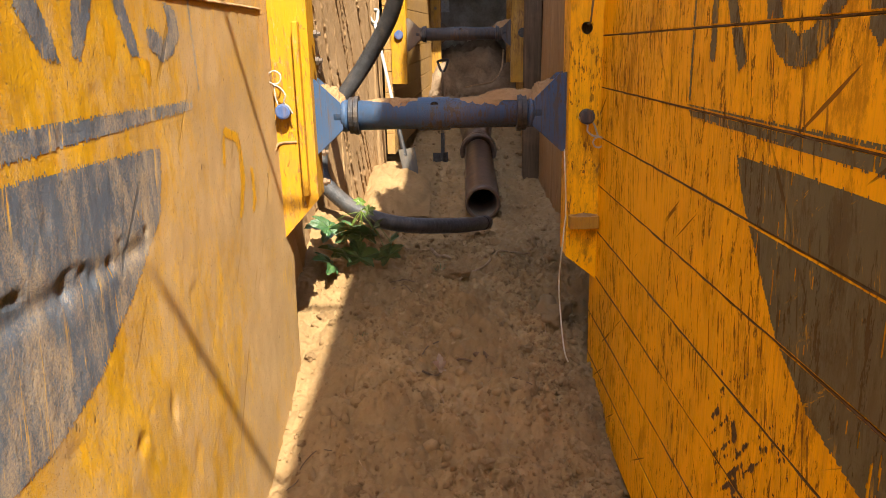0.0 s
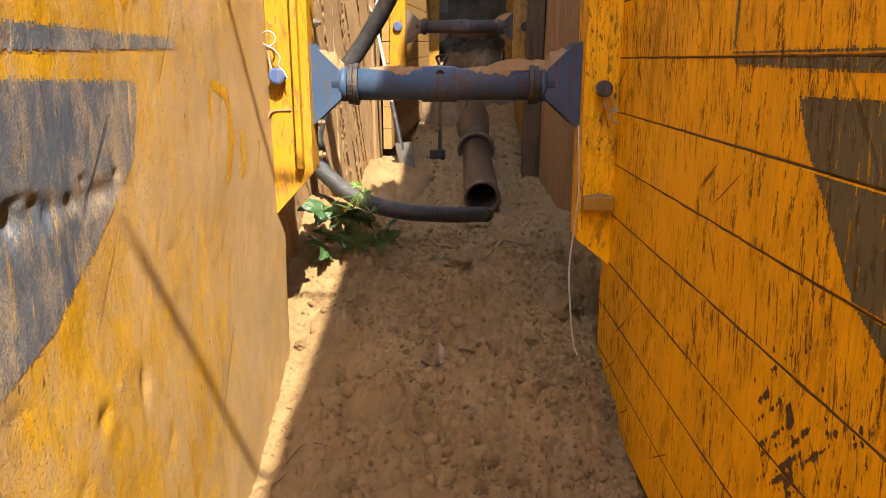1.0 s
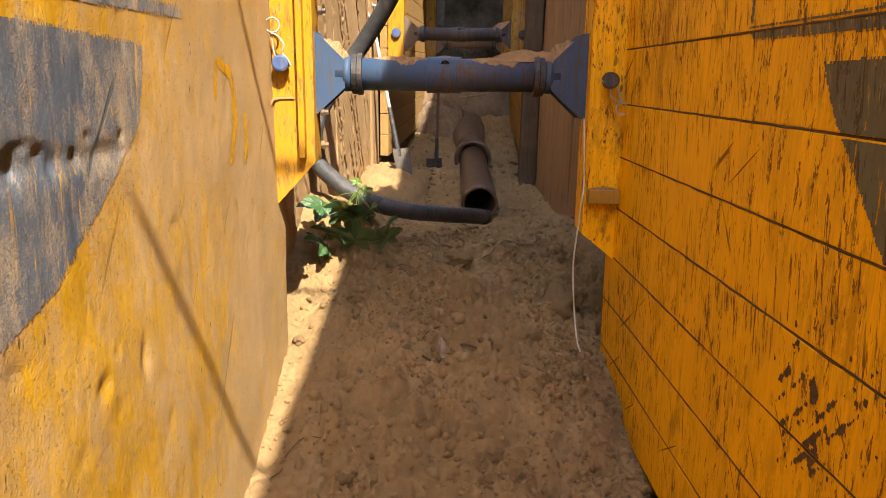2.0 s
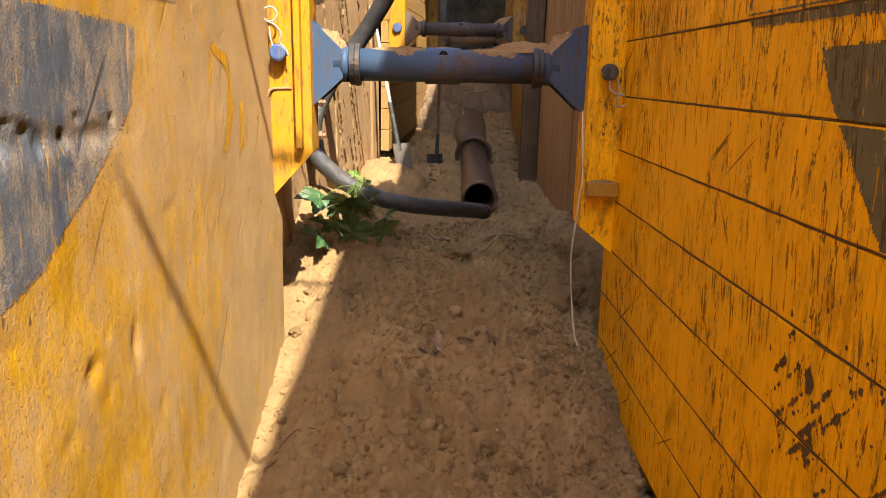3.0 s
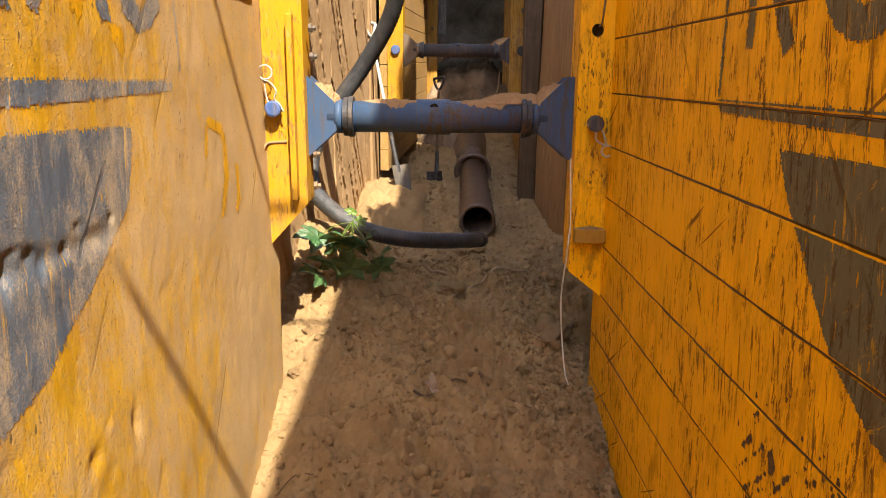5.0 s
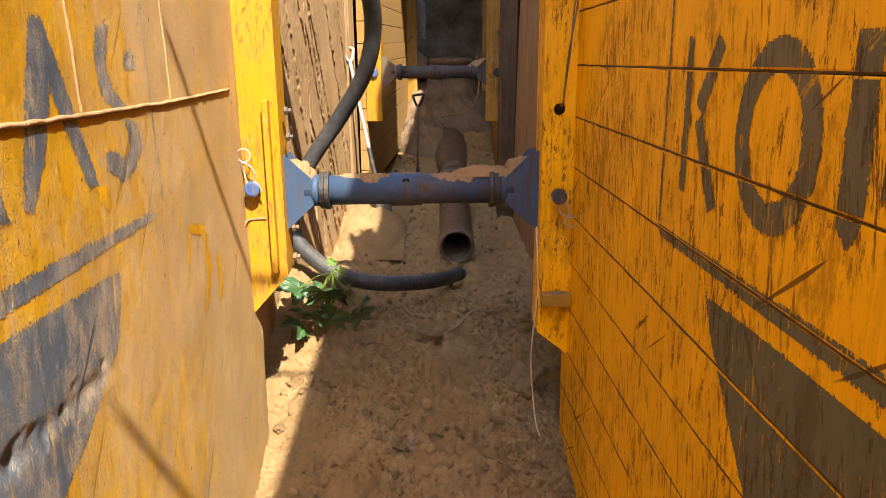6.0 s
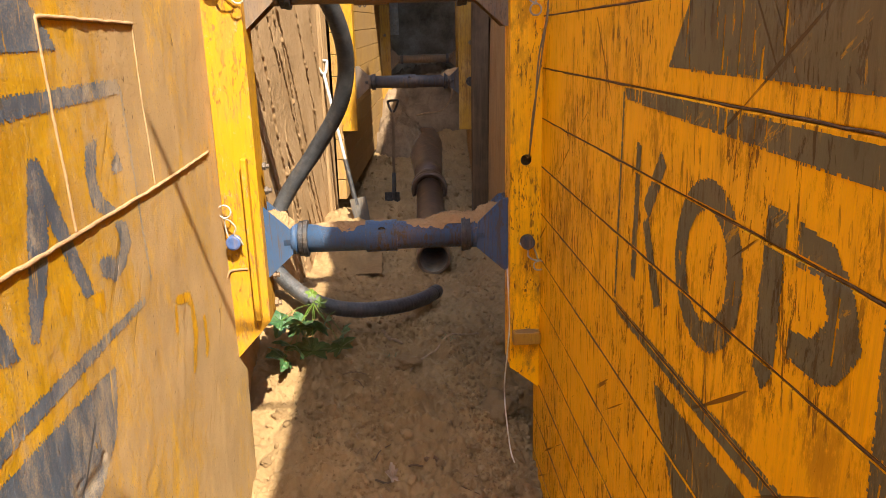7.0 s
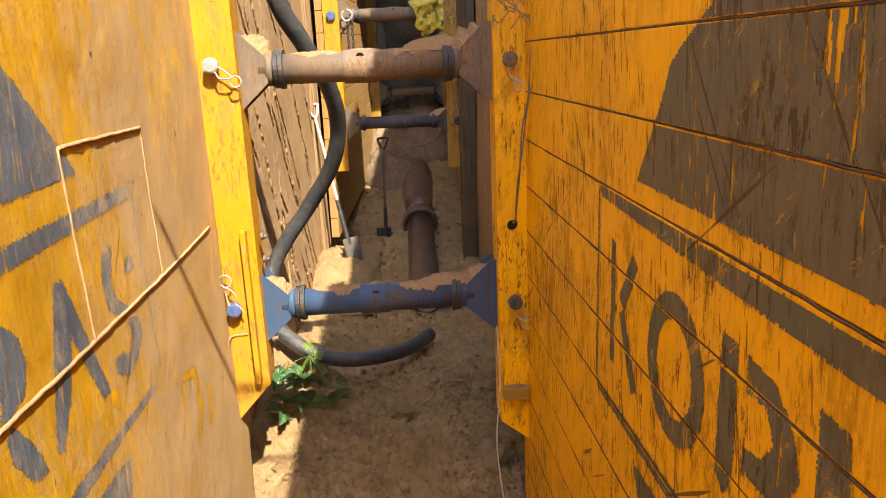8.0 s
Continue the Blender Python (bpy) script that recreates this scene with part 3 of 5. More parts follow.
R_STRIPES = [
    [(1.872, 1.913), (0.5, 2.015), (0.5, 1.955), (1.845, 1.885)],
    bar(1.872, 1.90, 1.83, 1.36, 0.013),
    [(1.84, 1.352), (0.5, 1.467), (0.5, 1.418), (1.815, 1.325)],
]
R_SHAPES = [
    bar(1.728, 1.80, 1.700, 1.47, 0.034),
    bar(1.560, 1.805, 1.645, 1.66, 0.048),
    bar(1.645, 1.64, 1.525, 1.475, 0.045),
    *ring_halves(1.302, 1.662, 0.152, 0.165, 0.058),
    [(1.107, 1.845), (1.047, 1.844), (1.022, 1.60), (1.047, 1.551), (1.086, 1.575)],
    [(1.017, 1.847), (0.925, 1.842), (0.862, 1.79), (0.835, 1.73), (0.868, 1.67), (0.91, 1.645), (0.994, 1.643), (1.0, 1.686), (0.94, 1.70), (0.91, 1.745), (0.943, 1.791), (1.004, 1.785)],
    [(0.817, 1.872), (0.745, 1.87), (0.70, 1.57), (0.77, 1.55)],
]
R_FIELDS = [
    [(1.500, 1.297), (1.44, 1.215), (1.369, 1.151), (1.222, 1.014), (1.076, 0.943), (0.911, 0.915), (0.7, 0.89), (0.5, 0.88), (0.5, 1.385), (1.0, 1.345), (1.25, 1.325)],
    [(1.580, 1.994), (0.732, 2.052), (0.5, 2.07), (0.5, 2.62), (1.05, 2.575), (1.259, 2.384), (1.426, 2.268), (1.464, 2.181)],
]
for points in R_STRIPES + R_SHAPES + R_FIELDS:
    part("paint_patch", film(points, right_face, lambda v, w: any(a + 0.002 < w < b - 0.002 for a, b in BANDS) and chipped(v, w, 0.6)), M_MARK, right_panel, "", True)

def scuffed(v, w):
    """True on the strokes of a patch rubbed through to dark grime."""
    away = ((v + 1.53) / 0.26) ** 2 + ((w + 0.62) / 0.20) ** 2
    if away > 1.6:
        return False
    stroke = noise.noise(Vector(((v + w) * 46, (v - w) * 7, 4))) + 0.7 * noise.noise(Vector(((v - 0.6 * w) * 60, (v + w) * 8, 9)))
    return stroke + 0.35 * noise.noise(Vector((v * 9, w * 9, 1))) > 0.30 + 0.45 * away


tagged(part("scuff", film([(0.95, 0.30), (1.75, 0.30), (1.75, 0.95), (0.95, 0.95)], right_face, lambda v, w: any(a + 0.002 < w < b - 0.002 for a, b in BANDS) and scuffed(v, w)), M_GRIME, right_panel, "", True), "dark grime rubbed into the paint", kind="stuff")

# the near box's left side: one smooth plate, dented and dusted
left_panel = empty("shoring_panel", BOX_A, "dust-caked yellow steel shoring plate with dents and faded grey paint", "shoring panel")
DENTS = [(1.03, 1.207, 0.024, 0.013, 0.018), (1.00, 1.212, 0.016, 0.012, 0.012), (1.17, 1.160, 0.018, 0.024, 0.020), (1.205, 1.186, 0.030, 0.009, 0.009), (1.246, 1.168, 0.022, 0.012, 0.014),
         (1.275, 1.140, 0.014, 0.020, 0.012), (1.35, 1.140, 0.015, 0.015, 0.017), (1.41, 1.166, 0.020, 0.010, 0.010), (1.535, 1.148, 0.012, 0.011, 0.016), (1.155, 1.291, 0.014, 0.016, 0.008),
         (1.52, 0.700, 0.018, 0.036, 0.027), (1.335, 0.732, 0.026, 0.022, 0.025), (1.40, 0.770, 0.014, 0.012, 0.007), (1.62, 0.495, 0.022, 0.030, 0.012), (1.23, 0.656, 0.030, 0.020, 0.010),
         (1.385, 0.665, 0.020, 0.022, 0.008), (1.09, 0.885, 0.040, 0.018, 0.010), (2.12, 1.075, 0.012, 0.034, 0.006), (1.405, 1.469, 0.020, 0.010, 0.009), (1.33, 0.94, 0.010, 0.010, 0.005),
         (1.77, 0.912, 0.050, 0.012, 0.006), (1.16, 1.47, 0.012, 0.040, 0.008), (1.69, 1.37, 0.010, 0.024, 0.005), (1.25, 1.41, 0.012, 0.016, 0.008), (1.9, 1.75, 0.012, 0.014, 0.004),
         (1.86, 2.18, 0.012, 0.016, 0.004), (2.2, 1.9, 0.009, 0.010, 0.003), (2.06, 1.92, 0.010, 0.012, 0.005), (2.05, 1.332, 0.008, 0.014, -0.010), (2.06, 1.312, 0.005, 0.008, -0.006)]
DENTS = [(*to_box(y, z), ry, rz, 0.3 * deep) for y, z, ry, rz, deep in DENTS]
rng = random.Random(21)
DENTS += [(rng.uniform(-1.9, -0.1), rng.uniform(-0.9, 1.1), r, r * rng.uniform(0.8, 2.0), rng.choice((-0.9, 0.5)) * r * 0.32) for r in (rng.uniform(0.004, 0.008) for _ in range(40))]


def left_face(v, w):
    d = 0.008 * noise.noise(Vector((v * 1.3, w * 1.3, 3)))
    d += 0.005 * noise.noise(Vector((v * 2.6, w * 2.6, 9))) * max(0.0, min(1.0, (0.15 - w) * 2))
    # a long bruise across the grey field
    fold = (w + 0.16 + 0.03 * (v + 1.6)) / 0.022
    if abs(fold) < 3 and v < -1.2:
        d += 0.007 * math.exp(-fold * fold) * min(1.0, (-1.2 - v) * 6) * (0.7 + 0.6 * noise.noise(Vector((v * 9, 0, 5))))
    d += 0.0012 * noise.noise(Vector((v * 14, w * 9, 6))) + 0.0007 * noise.noise(Vector((v * 33, w * 21, 8)))
    for dv, dw, rv, rw, deep in DENTS:
        if abs(v - dv) < 3 * rv and abs(w - dw) < 3 * rw:
            q = ((v - dv) / rv) ** 2 + ((w - dw) / rw) ** 2
            d += deep * (1.12 * math.exp(-q) - 0.12 * math.exp(-q * 0.35))
    return LEFT_X - d


LEFT_TOP = 2.6
vs = steps_between([(-8, -2.2, 0.3), (-2.2, 0.13, 0.009)])
ws = steps_between([(-1.5, 1.25, 0.009), (1.25, LEFT_TOP, 0.1)])
bm = bmesh.new()
grid = [[bm.verts.new((left_face(v, w), v, w)) for w in ws] for v in vs]
for i in range(len(vs) - 1):
    for j in range(len(ws) - 1):
        bm.faces.new((grid[i][j], grid[i + 1][j], grid[i + 1][j + 1], grid[i][j + 1]))
edge = [grid[0][j] for j in range(len(ws))] + [grid[i][-1] for i in range(1, len(vs))] + [grid[-1][j] for j in range(len(ws) - 2, -1, -1)] + [grid[i][0] for i in range(len(vs) - 2, 0, -1)]
rim = [bm.verts.new((LEFT_X - 0.09, v.co.y, v.co.z)) for v in edge]
for i in range(len(edge)):
    k = (i + 1) % len(edge)
    bm.faces.new((edge[i], edge[k], rim[k], rim[i]))
part("plate", bm, M_PANEL_DUST, left_panel, "", True)


def left_mark(points, much=0.15, material=None):
    bm = film(points, lambda v, w: left_face(v, w) + 0.0009, lambda v, w: chipped(v, w, much), soft=0.010)
    return part("paint_patch", bm, material or M_MARK_DUST, left_panel, "", True)


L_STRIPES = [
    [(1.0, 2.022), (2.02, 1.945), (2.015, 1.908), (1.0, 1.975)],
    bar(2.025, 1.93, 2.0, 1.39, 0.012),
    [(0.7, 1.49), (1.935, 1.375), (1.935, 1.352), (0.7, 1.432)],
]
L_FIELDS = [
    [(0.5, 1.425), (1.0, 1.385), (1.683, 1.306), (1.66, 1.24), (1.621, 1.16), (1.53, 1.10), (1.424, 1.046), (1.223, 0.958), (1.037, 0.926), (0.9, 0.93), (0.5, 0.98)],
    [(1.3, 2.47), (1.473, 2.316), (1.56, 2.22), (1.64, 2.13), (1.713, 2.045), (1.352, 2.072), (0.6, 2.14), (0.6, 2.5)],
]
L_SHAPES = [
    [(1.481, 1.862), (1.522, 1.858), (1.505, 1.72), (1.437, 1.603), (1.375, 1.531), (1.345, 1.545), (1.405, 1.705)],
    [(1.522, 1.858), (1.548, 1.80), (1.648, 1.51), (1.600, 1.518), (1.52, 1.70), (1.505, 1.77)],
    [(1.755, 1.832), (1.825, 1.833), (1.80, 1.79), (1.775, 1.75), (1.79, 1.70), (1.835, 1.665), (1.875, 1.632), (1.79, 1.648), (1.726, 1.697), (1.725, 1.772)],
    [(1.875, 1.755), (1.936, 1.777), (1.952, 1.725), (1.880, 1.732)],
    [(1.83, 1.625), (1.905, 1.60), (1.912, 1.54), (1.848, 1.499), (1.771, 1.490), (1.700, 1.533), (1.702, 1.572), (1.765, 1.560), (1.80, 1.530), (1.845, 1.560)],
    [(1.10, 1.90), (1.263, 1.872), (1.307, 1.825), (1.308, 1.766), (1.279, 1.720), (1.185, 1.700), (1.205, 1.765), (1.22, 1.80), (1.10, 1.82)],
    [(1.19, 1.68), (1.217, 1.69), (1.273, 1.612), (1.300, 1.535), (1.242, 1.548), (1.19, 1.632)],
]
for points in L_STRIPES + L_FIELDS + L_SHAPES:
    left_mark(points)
# clean yellow runs where the dust was wiped off
for points in ([(2.175, 1.245), (2.20, 1.255), (2.33, 1.215), (2.35, 1.15), (2.345, 1.06), (2.27, 0.95), (2.235, 0.955), (2.295, 1.06), (2.31, 1.16), (2.29, 1.195), (2.20, 1.225)],
               bar(2.178, 1.235, 2.150, 1.150, 0.022), [(2.425, 1.08), (2.455, 1.07), (2.45, 0.96), (2.40, 0.925), (2.39, 0.945), (2.42, 0.98)],
               [(1.635, 1.515), (1.695, 1.50), (1.690, 1.455), (1.668, 1.445), (1.645, 1.475)], [(1.49, 1.60), (1.515, 1.595), (1.505, 1.53), (1.48, 1.53)], [(1.50, 1.585), (1.545, 1.58), (1.525, 1.53), (1.505, 1.51)]):
    left_mark(points, 0.75, M_RUN)


def seam(points, r, material=None):
    """A welded bead crusted with sand, on the left plate."""
    line = []
    for y, z in smoothline([(*p, 0) for p in points], 24) and [(q.x, q.y) for q in smoothline([(*p, 0) for p in points], 24)]:
        v, w = to_box(y, z)
        line.append((left_face(v, w) + 0.001 + 0.001 * noise.noise(Vector((v * 30, w * 30, 0))), v, w + 0.003 * noise.noise(Vector((v * 22, w * 22, 4)))))
    return part("weld", tube(bmesh.new(), line, lambda s: r * (0.75 + 0.3 * abs(noise.noise(Vector((s * 37, r * 90, 2))))), 8), material or M_CRUST, left_panel, "", True)


seam([(0.6, 1.75), (1.176, 1.705), (1.62, 1.664), (2.2, 1.615), (2.79, 1.575)], 0.0066)
seam([(1.64, 2.118), (1.9, 2.095), (2.18, 2.07)], 0.0066)
seam([(1.64, 2.118), (1.63, 1.9), (1.62, 1.664)], 0.0045)
seam([(2.18, 2.07), (2.17, 1.9), (2.165, 1.62)], 0.003)


def post(parent, side, v0, v1, w0, w1, holes, material, foot=0.0, edge=RIGHT_X):
    """An upright channel against a panel: a face plate towards v0, two side plates; side -1 stands at the left panel."""
    wall = LEFT_X if side < 0 else edge
    inner = -0.520 if side < 0 else 0.480
    a, b = sorted((wall, inner))
    out = [(a, w0 + (foot if side > 0 else 0)), (b, w0 + (0 if side > 0 else foot)), (b, w1), (a, w1)]
    if v0 > v1:
        face = plate(out, holes, 0.014, lambda u, w, d: (u, v0 - d, w))
    else:
        face = plate(out, holes, 0.014, lambda u, w, d: (u, v0 + d, w))
    face = part("post", face, material, parent)
    lo, hi = sorted((v0, v1))
    cheek = block(*sorted((inner, inner + side * 0.016)), lo + 0.0145, hi, w0 + foot, w1, 0.003)
    part("side_plate", cheek, material, face)
    part("back_plate", block(a + 0.02, b - 0.02, lo + 0.06, lo + 0.07, w0 + 0.15, w1), M_RUST, face)


for w, v in ((0.30, 0.05), (0.20, 0.06), (-0.16, 0.07), (-0.28, 0.06)):
    part("nut", turned([(-0.506, 0.011), (-0.504, 0.017), (-0.492, 0.017), (-0.490, 0.010), (-0.478, 0.010)], lambda a, p, q, w=w, v=v: (a, v + p, w + q), 6), M_RUST, left_panel, "rusty nut")
part("weld", tube(bmesh.new(), smoothline([(-0.672, -0.06, -0.150), (-0.668, -0.03, -0.125), (-0.655, -0.003, -0.112), (-0.59, -0.001, -0.108)], 8), 0.0055, 8), M_SAND, left_panel, "sand-crusted weld")
PIN_X = 0.592
post(left_panel, -1, 0.0, 0.15, -0.50, LEFT_TOP + 0.1, [], M_POST, 0.16)
part("guide_bar", block(-0.572, -0.549, -0.045, -0.001, -0.32, 0.345, 0.005), M_POST, left_panel)
post(right_panel, 1, 0.0, 0.15, -0.70, 3.0, [(0.544, 0.298, 0.023), (0.544, 1.9, 0.024)], M_POST_LIFTED, 0.10)
part("ledge", block(RIGHT_X - 0.118, RIGHT_X - 0.004, -0.055, -0.001, -0.475, -0.425, 0.002), M_POST_OLD, right_panel)


def strut(m, x0, x1, material, label, split=0.0, group="struts across the trench", first_fork=None):
    """A telescopic strut: flared forks at both ends, tube, sleeve, collars and clamp rings. The axis is the local x axis."""
    ob = empty("strut", m, label, "strut", group)
    ax = lambda a, u, v: (a, u, v)
    tube_paint = material
    for end, way in ((x0, 1), (x1, -1)):
        material = first_fork if first_fork and way > 0 else tube_paint
        fork = part("fork", block(*sorted((end, end + way * 0.012)), -0.0475, 0.0475, -0.14, 0.14, 0.002), material, ob)
        for d in (-0.058, 0.048):
            out = [(end, -0.155), (end, 0.155), (end + way * 0.03, 0.15), (end + way * 0.128, 0.056), (end + way * 0.135, -0.05), (end + way * 0.02, -0.155)]
            part("fork_plate", plate(out, [], 0.010, lambda u, w, t, d=d: (u, d + t, w)), material, fork)
        fill = bmesh.new()
        quad = [(end + way * 0.013, 0.05), (end + way * 0.013, 0.075), (end + way * 0.13, 0.045), (end + way * 0.13, 0.03)]
        add(fill, plate(quad, [], 0.094, lambda u, w, t: (u, -0.047 + t, w)))
        part("gusset", fill, material, fork)
        part("collar", turned([(end + way * 0.126, 0.050), (end + way * 0.128, 0.064), (end + way * 0.152, 0.064), (end + way * 0.154, 0.05)], ax), material, ob, "", True)
        part("clamp_ring", turned([(end + way * 0.158, 0.05), (end + way * 0.159, 0.074), (end + way * 0.176, 0.074), (end + way * 0.18, 0.078), (end + way * 0.196, 0.077), (end + way * 0.198, 0.05)], ax, 24), M_BLACK, ob, "black clamp ring")
    material = tube_paint
    part("tube", turned([(x0 + 0.10, 0.0595), (x1 - 0.10, 0.0595)], ax, 40), material, ob, "", True)
    mid = (x0 + x1) / 2 + split
    sleeve = part("sleeve", turned([(mid - 0.068, 0.054), (mid - 0.067, 0.0665), (mid + 0.062, 0.0665), (mid + 0.063, 0.054)], ax, 40), material, ob)
    # Black disc on the sleeve; the drilled hole's inner shade is its colour.
    part("hole_disc", turned([(0, 0.0155), (0.010, 0.0155)], lambda a, u, v: (mid + u, -(0.0575 + a) * 0.80 - 0.6 * v, (0.0575 + a) * 0.6 + 0.80 * v), 16), M_HOLE, sleeve, "black disc standing for a drilled hole")
    return ob


def pin(m, clip_turn, material, label, group="locking pins", size=1.0):
    """A round pin along local y with a spring clip hanging on its head."""
    ob = empty("locking_pin", m, label, "pin", group)
    part("bolt", turned([(-0.052, 0.022), (-0.048, 0.029), (-0.02, 0.030), (-0.016, 0.022), (0.10, 0.022)], lambda a, u, v: (u, a, v), 20), material, ob)
    pts = [(-0.022, -0.045, -0.006), (-0.010, -0.040, 0.006), (-0.012, -0.038, 0.045), (-0.008, -0.038, 0.085)]
    pts += [(0.021 * math.sin(a), -0.038 - 0.0009 * k, 0.108 - 0.021 * math.cos(a)) for k, a in enumerate(-0.45 - math.pi * n / 5 for n in range(11))]
    pts += [(0.010, -0.046, 0.075), (0.022, -0.046, 0.050), (0.012, -0.045, 0.028), (0.024, -0.044, 0.008), (0.030, -0.044, -0.014)]
    pts = [(size * x, y, size * z) for x, y, z in pts]
    turn = Matrix.Rotation(radians(clip_turn), 4, "Y")
    part("spring_clip", tube(bmesh.new(), smoothline([turn @ Vector(p) for p in pts], 6), 0.0034, 8), M_STEEL, ob, "bright bent wire spring clip", True)
    return ob


strut(BOX_A @ pose(0, 0.115, -0.02), -0.548, 0.482, M_BLUE, "worn blue steel strut with sand on its forks", -0.012)
strut(BOX_A @ pose(0, 0.115, 0.968), -0.548, 0.482, M_RUST, "rusty sand-caked steel strut between the yellow posts", -0.012)
strut(BOX_A @ pose(0, 0.115, 2.02), -0.548, 0.482, M_RUST, "rusty sand-caked steel strut between the yellow posts", -0.012)
M_BOLT = painted_steel("blue_bolt_paint", (0.03, 0.085, 0.24), dusty=0.25, worn=0.3)
pin(BOX_A @ pose(-0.628, 0, 0.014), -10, M_BOLT, "blue-headed locking pin with a bright spring clip", size=1.2)
pin(BOX_A @ pose(0.546, 0, -0.032), 155, M_DULL, "dusty blue-grey locking pin with a hanging spring clip")
pin(BOX_A @ pose(-0.608, 0, 0.995), 126, M_PALE, "pale worn locking pin with a bright spring clip")
pin(BOX_A @ pose(0.540, 0, 0.972), 165, M_RUST, "rusty locking pin with a hanging spring clip")

# ---- second box, further along ----
for side, x, name in ((-1, LEFT_X, "left"), (1, FAR_RIGHT_X, "right")):
    far = empty("shoring_panel", BOX_B, "worn yellow steel shoring panel of horizontal boards", "shoring panel")
    for k in range(19):
        w = -1.15 + 0.203 * k
        part("board", block(*sorted((x, x + side * 0.08)), 0.02, 4.75, w, w + 0.197, 0.004), M_FAR_BOARD if side < 0 else M_POST_OLD, far)
    post(far, side, 0.0, 0.15, -0.46, 2.75, [(side * 0.597, 0.36, 0.024)], M_POST if side < 0 else M_POST_OLD, 0.0, FAR_RIGHT_X)
    post(far, side, 4.40, 4.55, -0.60, 2.75, [(side * 0.597, 0.36, 0.024)], M_POST_OLD, 0.0, FAR_RIGHT_X)
strut(BOX_B @ pose(0, 0.115, 0.0), -0.53, 0.53, M_DULL, "dusty blue-grey steel strut of the further box", first_fork=M_RUST)
strut(BOX_B @ pose(0, 0.115, 1.03), -0.53, 0.53, M_RUST, "sunlit rusty steel strut under a yellow plastic bag")
strut(BOX_B @ pose(0, 4.50, 0.0), -0.53, 0.53, M_RUST, "dirty brown steel strut near the trench's end")
for x, v, w in ((-0.59, 0, 0), (0.59, 0, 0), (-0.59, 0, 1.03)):
    ob = empty("locking_pin", BOX_B @ pose(x, v, w), "round blue-grey pin head on the post", "pin", "locking pins")
    part("bolt", turned([(-0.03, 0.03), (-0.026, 0.042), (-0.006, 0.044), (-0.001, 0.03)], lambda a, u, q: (u, a, q), 20), M_BOLT if x < 0 else M_BLACK, ob)

# ---- timber sheeting between the boxes ----
def plank(name, a, b, z0, z1, thick, lean, material, label, group, seed, wide=None):
    """An upright board from a to b (x, y) along the wall; lean shifts its foot forward."""
    a, b = Vector((*a, 0)), Vector((*b, 0))
    way = (b - a).normalized()
    out = Vector((-way.y, way.x, 0))
    n, rows = 14, 46
    bm = bmesh.new()
    def at(s, z, d):
        q = a + (b - a) * s + way * (lean * (1 - (z - z0) / (z1 - z0)))
        rag = 0.012 * noise.noise(Vector((z * 2.2, seed, s))) if s in (0.0, 1.0) else 0
        return Vector((q.x, q.y, z)) + out * d + way * rag
    front = []
    for j in range(rows + 1):
        z = z0 + (z1 - z0) * j / rows
        row = []
        for i in range(n + 1):
            s = i / n
            p = at(s, z, 0)
            g = noise.noise(Vector((s * 9 + seed, z * 0.55 + s * 2, 0)))
            d = 0.010 * noise.noise(Vector((s * 3, z * 0.8, seed))) + (0.018 if g > 0.38 else 0) + (0.014 if i in (0, n) else 0)
            row.append(bm.verts.new(at(s, z, d)))
        front.append(row)
    for j in range(rows):
        for i in range(n):
            bm.faces.new((front[j][i], front[j][i + 1], front[j + 1][i + 1], front[j + 1][i]))
    rim = front[0] + [r[-1] for r in front[1:]] + front[-1][-2::-1] + [r[0] for r in front[-2:0:-1]]
    back = [bm.verts.new(v.co + out * thick) for v in rim]
    for i in range(len(rim)):
        k = (i + 1) % len(rim)
        bm.faces.new((rim[i], rim[k], back[k], back[i]))
    bm.faces.new(back[::-1])
    ob = mesh_ob(name, bm, material)
    return tagged(ob, label, "plank", group)


def left_x(y):
    return -0.775 + max(0.0, y - 3.2) * 0.028


